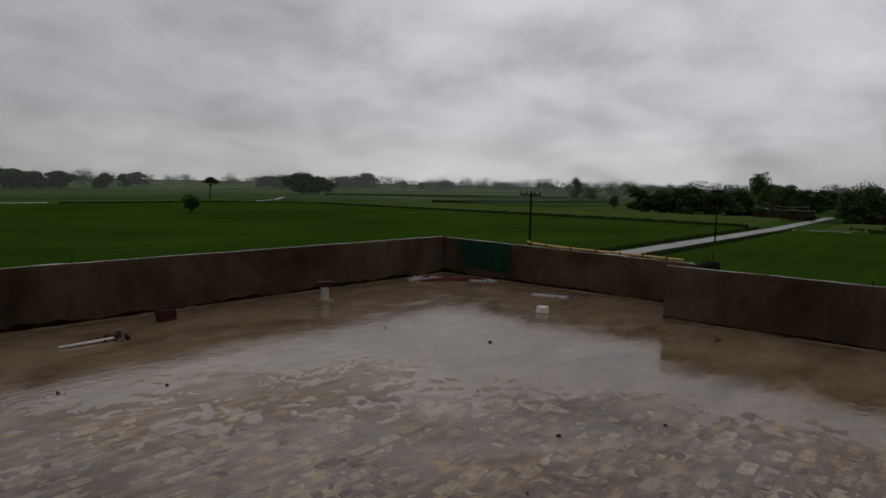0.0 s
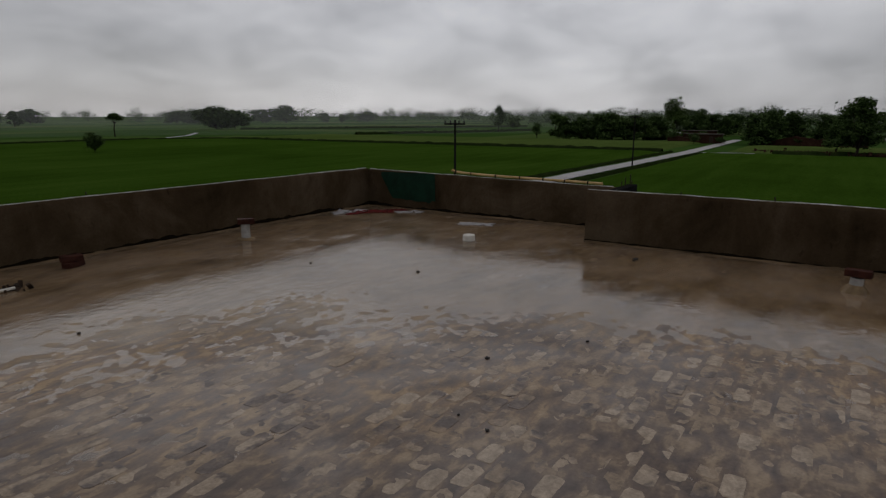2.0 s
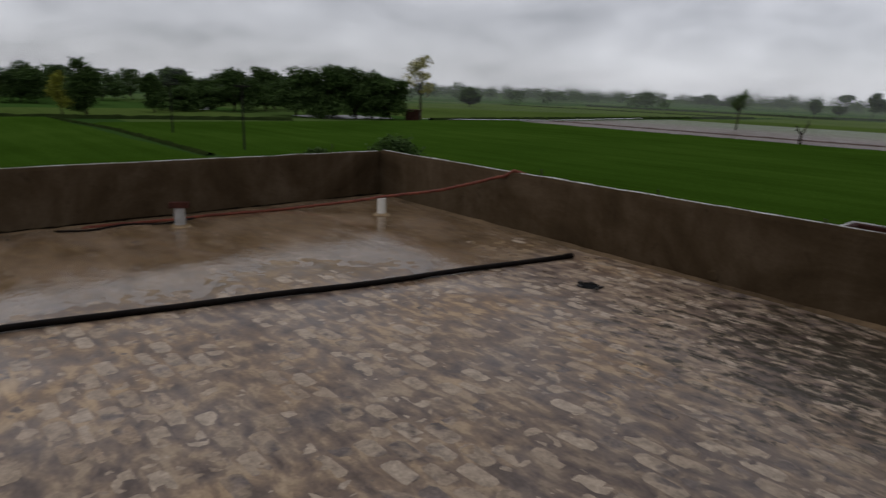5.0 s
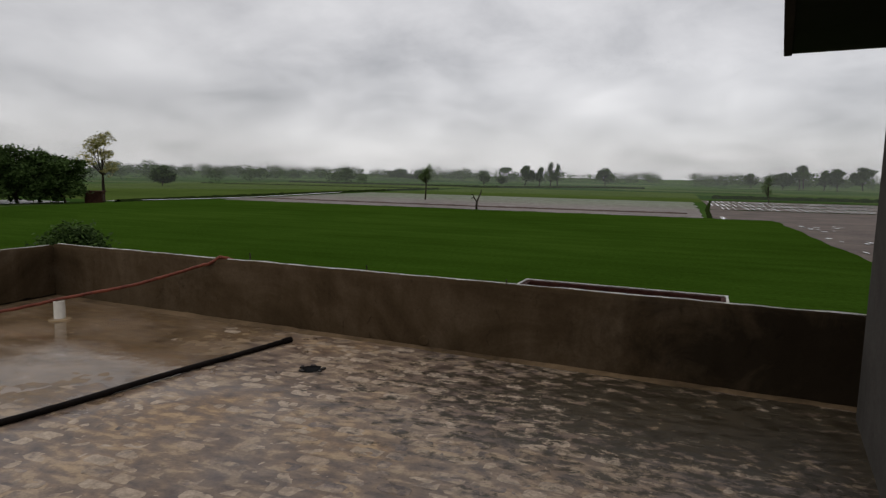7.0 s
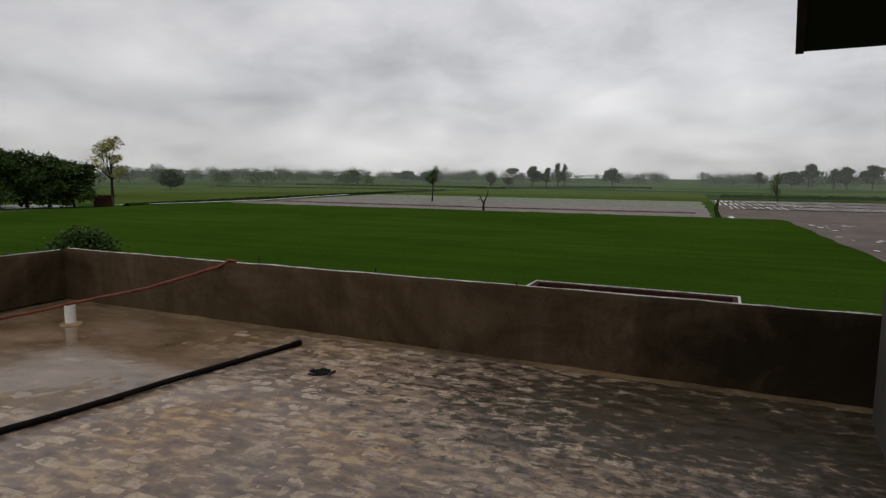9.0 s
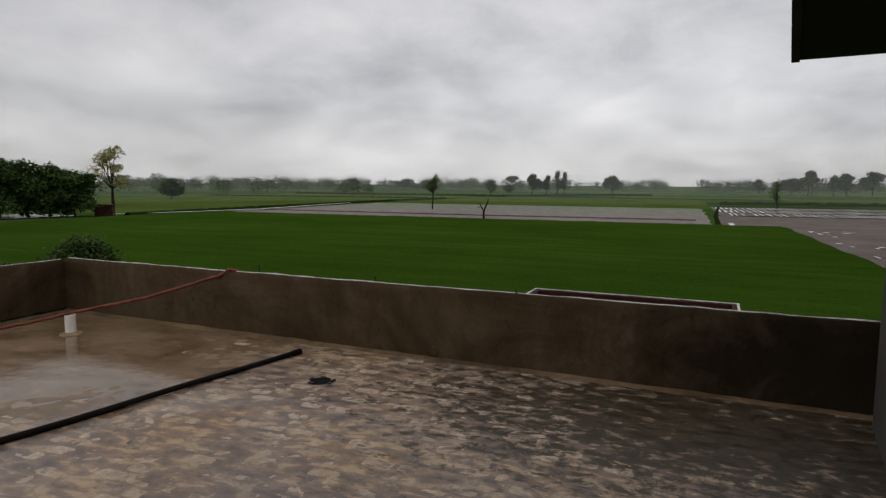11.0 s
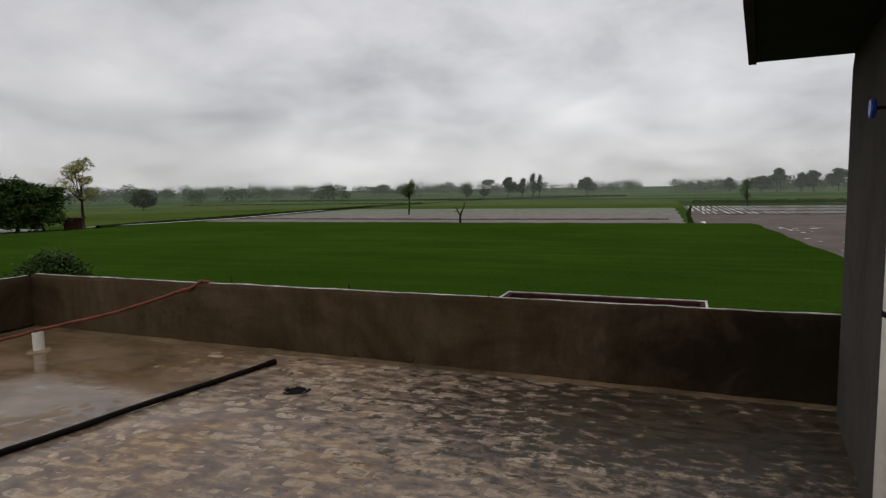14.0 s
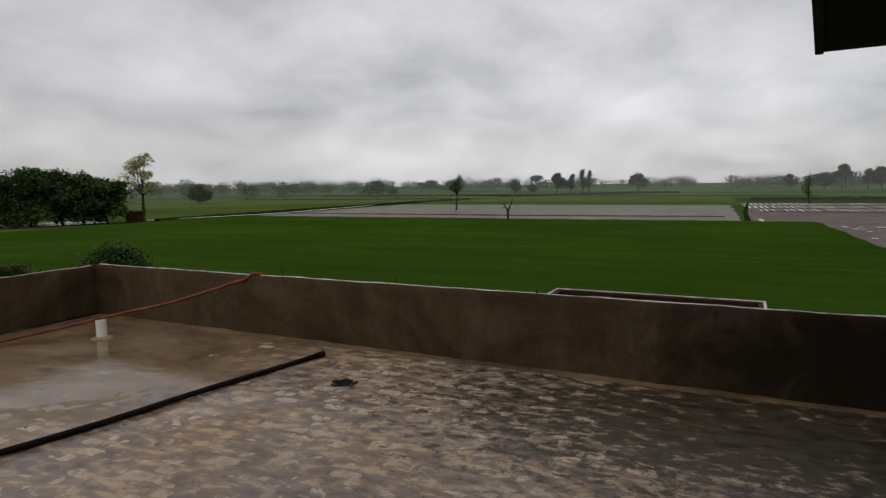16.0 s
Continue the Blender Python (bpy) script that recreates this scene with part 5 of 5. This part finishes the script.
# woods along the horizon
def woods(name, a0, a1, d0, d1, count, seed, h=(7, 12)):
    rng = random.Random(seed)
    verts, faces = [], []
    for _ in range(count):
        a, d = radians(rng.uniform(a0, a1)), rng.uniform(d0, d1)
        hh = rng.uniform(*h)
        w = hh * rng.uniform(0.7, 1.6)
        c = Vector((d * math.cos(a), d * math.sin(a), GROUND + hh * 0.46))
        lob = [(c + Vector((rng.uniform(-0.4, 0.4) * w, rng.uniform(-0.4, 0.4) * w, rng.uniform(-0.12, 0.2) * hh)), (w * rng.uniform(0.2, 0.4), w * rng.uniform(0.2, 0.4), hh * rng.uniform(0.26, 0.46))) for _ in range(5)]
        v, f = leaf_quads(rng, lob, 380, 0.046 * w, 0.95, 2)
        b = len(verts)
        verts += v
        faces += [tuple(i + b for i in q) for q in f]
    return tagged(new(name, mesh_of(name, verts, faces, LEAF)), "line of misty trees along the horizon", "woods", kind="stuff")


woods("far_woods", 5, 95, 560, 900, 230, 1, (9, 15))
woods("far_woods", -62, 5, 330, 850, 150, 2, (8, 12))
woods("far_woods", -150, -40, 620, 950, 330, 3, (10, 16))
woods("far_woods", -10, 30, 260, 460, 55, 4, (6, 9))

# translucent whitish sheets added to imitate haze over the distant fields
m, nt, bsdf, out = material("distance_haze")
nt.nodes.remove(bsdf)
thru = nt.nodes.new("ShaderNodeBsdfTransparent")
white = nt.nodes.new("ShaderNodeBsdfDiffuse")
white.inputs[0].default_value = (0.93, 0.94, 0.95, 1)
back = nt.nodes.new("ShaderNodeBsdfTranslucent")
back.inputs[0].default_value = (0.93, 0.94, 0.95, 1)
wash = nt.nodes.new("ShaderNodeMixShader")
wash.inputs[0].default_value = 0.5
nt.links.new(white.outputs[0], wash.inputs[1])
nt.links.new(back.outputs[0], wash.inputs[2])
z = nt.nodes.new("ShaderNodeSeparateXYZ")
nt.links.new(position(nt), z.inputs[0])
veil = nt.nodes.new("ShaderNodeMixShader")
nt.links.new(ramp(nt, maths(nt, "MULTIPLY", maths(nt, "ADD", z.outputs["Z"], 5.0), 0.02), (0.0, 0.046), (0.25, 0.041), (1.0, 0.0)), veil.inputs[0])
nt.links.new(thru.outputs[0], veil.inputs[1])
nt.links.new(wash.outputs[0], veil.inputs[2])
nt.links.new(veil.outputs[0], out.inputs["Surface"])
DISTANCE_HAZE = m
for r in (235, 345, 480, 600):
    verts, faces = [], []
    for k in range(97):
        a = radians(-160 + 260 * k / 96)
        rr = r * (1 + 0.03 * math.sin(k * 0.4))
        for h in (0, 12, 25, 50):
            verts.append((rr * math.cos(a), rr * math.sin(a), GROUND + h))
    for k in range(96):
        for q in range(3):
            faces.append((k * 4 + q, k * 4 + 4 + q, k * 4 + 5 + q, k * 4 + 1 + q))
    ob = tagged(new("drizzle_veil", mesh_of("drizzle_veil", verts, faces, DISTANCE_HAZE, True)), "translucent whitish sheet imitating haze over the distant fields", "mist", kind="structure")
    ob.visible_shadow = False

# ---- poles, huts ----
def utility_pole(x, y, height, turn, label):
    th = thing("utility_pole", label, "utility pole", pose(x, y, GROUND, 0, 0, turn), "utility poles along the road")
    part("post", tube([(0, 0, -0.2), (0, 0, height * 0.5), (0, 0, height)], 0.10, 10, True, 0.7), POLE, th)
    arm = part("crossarm", box(bmesh.new(), -0.75, 0.09, height - 0.34, 0.75, 0.19, height - 0.22, 0.01), POLE, th)
    for s in (-0.68, -0.3, 0.3, 0.68):
        part("insulator", lathe([(0.03, height - 0.23), (0.045, height - 0.20), (0.05, height - 0.10), (0.025, height - 0.05)], 10), POLE, arm, at=pose(s, 0.14, 0))
    return th


utility_pole(38.0, 24.2, 6.35, 112, "dark slim utility pole with a crossarm beside the road")
utility_pole(80.5, 24.0, 6.7, 100, "dark slim utility pole with a crossarm beside the wet road")
utility_pole(80, -28, 6.4, 80, "dark slim utility pole standing in the rice")
utility_pole(58, -27, 6.6, 75, "dark slim utility pole standing in the rice near the house")


def hut(x, y, lx, ly, h, turn, mat, roof_mat, label, name="hut"):
    th = thing(name, label, "hut", pose(x, y, GROUND, 0, 0, turn), "huts among the fields")
    body = part("wall", box(bmesh.new(), -lx / 2, -ly / 2, -0.1, lx / 2, ly / 2, h, 0.03), mat, th)
    part("roof", box(bmesh.new(), -lx / 2 - 0.25, -ly / 2 - 0.25, h + 0.004, lx / 2 + 0.25, ly / 2 + 0.25, h + 0.22, 0.05), roof_mat, th)
    # dark panel on the wall imitates the unlit inside of a doorway
    part("door", box(bmesh.new(), -0.5, -ly / 2 - 0.04, 0.0, 0.4, -ly / 2 - 0.004, 1.7, 0.01), CHAR_AND_RECESS, th, "dark panel painted as an open doorway")
    return th


hut(106.5, -89, 3.6, 3.0, 2.1, -50, FAR_BRICK, FAR_BRICK, "small reddish brick shed under the trees")
hut(160.5, 29.0, 4.6, 3.4, 2.0, -84, FAR_BRICK, THATCH, "low reddish mud-brick house of the hamlet")
hut(186, 37, 9, 4, 2.2, -80, FAR_BRICK, THATCH, "low mud-brick house of the hamlet")
hut(182, 44, 5, 3, 1.7, -75, FAR_BRICK, WHITEWASH, "mud-brick house with a pale roof")
hut(171, 35, 5, 3, 1.8, -95, FAR_BRICK, THATCH, "low mud-brick house beside the road end")


def yard_wall(points, height, label, seed):
    """A crumbling mud-brick wall with a broken top."""
    rng = random.Random(seed)
    bm = bmesh.new()
    rows = []
    line = []
    for a, b in zip(points, points[1:]):
        a, b = Vector((*a, 0)), Vector((*b, 0))
        n = max(2, int((b - a).length / 0.45))
        line += [a.lerp(b, i / n) for i in range(n)]
    line.append(Vector((*points[-1], 0)))
    for i, p in enumerate(line):
        d = (line[min(i + 1, len(line) - 1)] - line[max(i - 1, 0)]).normalized()
        u = Vector((d.y, -d.x, 0)) * 0.17
        h = height * (0.86 + 0.28 * noise.noise(p * 0.23) + 0.10 * noise.noise(p * 1.3)) + rng.uniform(-0.04, 0.04)
        rows.append([bm.verts.new((*(p + u * k).xy, GROUND + z)) for k, z in ((-1, -0.1), (-0.9, h), (0.9, h * 0.98), (1, -0.1))])
    for r, t in zip(rows, rows[1:]):
        for k in range(3):
            bm.faces.new((r[k], r[k + 1], t[k + 1], t[k]))
    bm.faces.new(rows[0][::-1])
    bm.faces.new(rows[-1])
    return tagged(new("yard_wall", solid("yard_wall", bm, FAR_BRICK)), label, "wall", "yard walls of the hamlet")


yard_wall([(158, 19), (157, 13), (155.5, 4.5), (152, -2)], 2.0, "crumbling reddish mud-brick yard wall under dark trees", 1)
yard_wall([(168, 41), (163, 36), (161, 31)], 1.5, "low broken mud-brick yard wall by the houses", 2)
yard_wall([(176, 50), (178, 45), (177, 40)], 1.3, "low broken mud-brick yard wall beside a shrub", 3)

# rubble and straw heaped along the field edge
rng = random.Random(91)
bm = bmesh.new()
for i in range(420):
    k = rng.random()
    c = Vector((127.0 - 5.5 * k + rng.gauss(0, 0.9), 15.5 - 19.5 * k, GROUND + abs(rng.gauss(0, 0.18)) + 0.08))
    z = rng.uniform(0.07, 0.24)
    q = Euler((rng.uniform(0, 3), rng.uniform(0, 3), rng.uniform(0, 3))).to_matrix().to_4x4()
    box(bm, -z, -z * 0.6, -z * 0.4, z, z * 0.6, z * 0.4, 0, Matrix.Translation(c) @ q)
tagged(new("brick_rubble", solid("brick_rubble", bm, FAR_BRICK)), "low heaps of reddish brick rubble along the field edge", "rubble", kind="stuff")
hut(152, -58, 8, 4, 1.6, -70, WHITEWASH, THATCH, "long low whitewashed shed behind the trees")
sheet("yard", 112, -88, 126, -70, GROUND + 0.06, ROAD, "pale wet yard under the trees", "yard", 2.0, 0.0, 31, 1.0)

# rain water standing on the roof, between and over the bricks
verts = [(SW[0] + 0.02, SW[1] + 0.03, -0.0030), (SE[0] - 0.02, SE[1] + 0.03, -0.0030), (EAST_X - 0.02, STEP_Y, -0.0030), (EAST_OUT_X - 0.02, STEP_Y, -0.0030), (NE[0] - 0.02, NE[1] - 0.03, -0.0030), (NW[0], NW[1] - 0.03, -0.0030)]
wet = tagged(new("rain_film", mesh_of("rain_film", verts, [(0, 1, 2, 3, 4, 5)], RAIN)), "thin sheet of rain water between the roof bricks", "water", kind="structure")
wet.visible_shadow = False

# ---- roof bricks and the slurry smeared over them, last ----
rng = random.Random(2024)
PITCH_X, PITCH_Y = 0.240, 0.121


def pooled(x, y):
    """0 where the roof drains, 1 where rain stands on it."""
    d = math.hypot(x, max(y, 0.0)) + 0.2 * max(-y, 0.0) - 5.1 + 0.7 * noise.noise(Vector((x * 0.8, y * 0.8, 4.0)))
    k = min(1.0, max(0.0, (d + 1.5) / 3.2))
    return k * k * (3 - 2 * k)


def brick_top(x, y):
    """How high a brick's face lies: the roof is worn into shallow hollows."""
    p = Vector((x, y, 0))
    hollow = noise.noise(p * 0.42 + Vector((1.7, 0.4, 0))) + 0.5 * noise.noise(p * 1.1)
    drained = math.exp(-((x - 1.2) / 2.4) ** 2 - ((y + 4.4) / 1.9) ** 2)
    return -0.0006 + 0.0020 * hollow + 0.0022 * drained - 0.0066 * pooled(x, y)


def slurry_top(x, y):
    p = Vector((x, y, 0))
    k = pooled(x, y)
    fine_relief = 0.0026 * noise.noise(p * 6.5) + 0.0022 * noise.noise(p * 15.0 + Vector((3, 1, 0))) + 0.0016 * noise.noise(p * 1.3 + Vector((0, 7, 0)))
    return brick_top(x, y) + 0.0001 + fine_relief * (1 - 0.60 * k) + 0.0020 * k


CELL = 0.03
gx, gy = int(10.45 / CELL), int(14.2 / CELL)
sx, sy = np.meshgrid(-1.28 + CELL * np.arange(gx + 1), -6.05 + CELL * np.arange(gy + 1))
level = np.array([slurry_top(a, b) for a, b in zip(sx.ravel(), sy.ravel())])
verts = np.column_stack((sx.ravel(), sy.ravel(), level)).tolist()
faces = []
for j in range(gy):
    for i in range(gx):
        x, y = -1.28 + CELL * (i + 0.5), -6.05 + CELL * (j + 0.5)
        south = SW[1] + (SE[1] - SW[1]) * (x - SW[0]) / (SE[0] - SW[0])
        north = NW[1] + (NE[1] - NW[1]) * (x - NW[0]) / (NE[0] - NW[0])
        if south - 0.01 < y < north + 0.01 and x < (EAST_X if y < STEP_Y else EAST_OUT_X) + 0.01 and math.hypot(x - 3.22, y + 4.74) > 0.09:
            a = j * (gx + 1) + i
            faces.append((a, a + 1, a + gx + 2, a + gx + 1))
smear = new("cement_slurry", mesh_of("cement_slurry", verts, faces, MORTAR, True))
smear.parent = floor
tagged(smear, "grey-brown cement slurry smeared over the bricks", kind="stuff")


def brick_verts(cx, cy, lx, ly, top, tx, ty, turn, chance):
    """A worn brick: its corners rubbed off, its face a little smaller than its foot."""
    out = []
    c, s = math.cos(turn), math.sin(turn)
    cut = [(chance.uniform(0.012, 0.045), chance.uniform(0.010, 0.034)) for _ in range(4)]
    rim = [chance.uniform(0.004, 0.016) for _ in range(8)]
    for ring, z in ((0.0, -0.020), (0.35, top - 0.0035), (1.0, top)):
        i = 0
        for (sx, sy), (kx, ky), lead in zip(((-1, -1), (1, -1), (1, 1), (-1, 1)), cut, (0, 1, 0, 1)):
            ends = [(sx * lx / 2, sy * (ly / 2 - ky)), (sx * (lx / 2 - kx), sy * ly / 2)]
            for x, y in (ends if not lead else ends[::-1]):
                r = math.hypot(x, y)
                x, y = x * (1 - ring * rim[i] / r), y * (1 - ring * rim[i] / r)
                i += 1
                out.append((cx + c * x - s * y, cy + s * x + c * y, z + (tx * x + ty * y if z > -0.015 else 0)))
    return out


BRICK_FACES = [(r * 8 + k, r * 8 + (k + 1) % 8, r * 8 + 8 + (k + 1) % 8, r * 8 + 8 + k) for r in (0, 1) for k in range(8)] + [tuple(range(16, 24))]
shared = [mesh_of("brick", brick_verts(0, 0, 0.226 - 0.004 * k, 0.109 - 0.002 * (k % 3), 0.0, 0, 0, 0, rng), BRICK_FACES, FLOOR_BRICK) for k in range(12)]
verts, faces, singles = [], [], 0
row = 0
y = -6.0
while y < 8.12:
    x = -1.25 + (PITCH_X / 2 if row % 2 else 0)
    while x < 9.12:
        south = SW[1] + (SE[1] - SW[1]) * (x - SW[0]) / (SE[0] - SW[0]) + 0.07
        north = NW[1] + (NE[1] - NW[1]) * (x - NW[0]) / (NE[0] - NW[0]) - 0.07
        east = EAST_X - 0.13 if y < STEP_Y + 0.06 else EAST_OUT_X - 0.13
        inside = south < y < north and x < east and x > HOUSE[0] + 0.14 * (y - HOUSE[1]) - 0.02
        if inside and math.hypot(x - 3.22, y + 4.74) > 0.13:
            top = brick_top(x, y) + rng.gauss(0, 0.0010)
            if rng.random() < 0.03:
                top -= 0.005
            tx, ty, turn = rng.gauss(0, 0.005), rng.gauss(0, 0.008), rng.gauss(0, 0.012)
            px, py = x + rng.gauss(0, 0.003), y + rng.gauss(0, 0.003)
            if 1.75 < x < 3.05 and -2.9 < y < 2.6 and singles < 300:
                ob = new("brick", shared[rng.randrange(12)])
                ob.parent = floor
                ob.matrix_basis = pose(px, py, top, math.degrees(ty), -math.degrees(tx), math.degrees(turn))
                singles += 1
            else:
                b = len(verts)
                verts += brick_verts(px, py, 0.226 - rng.uniform(0, 0.02), 0.109 - rng.uniform(0, 0.006), top, tx, ty, turn, rng)
                faces += [tuple(i + b for i in f) for f in BRICK_FACES]
        x += PITCH_X
    y += PITCH_Y
    row += 1
rest = new("brick_paving", mesh_of("brick_paving", verts, faces, FLOOR_BRICK))
rest.parent = floor
tagged(rest, "worn tan roof bricks smeared with grey slurry", kind="stuff")
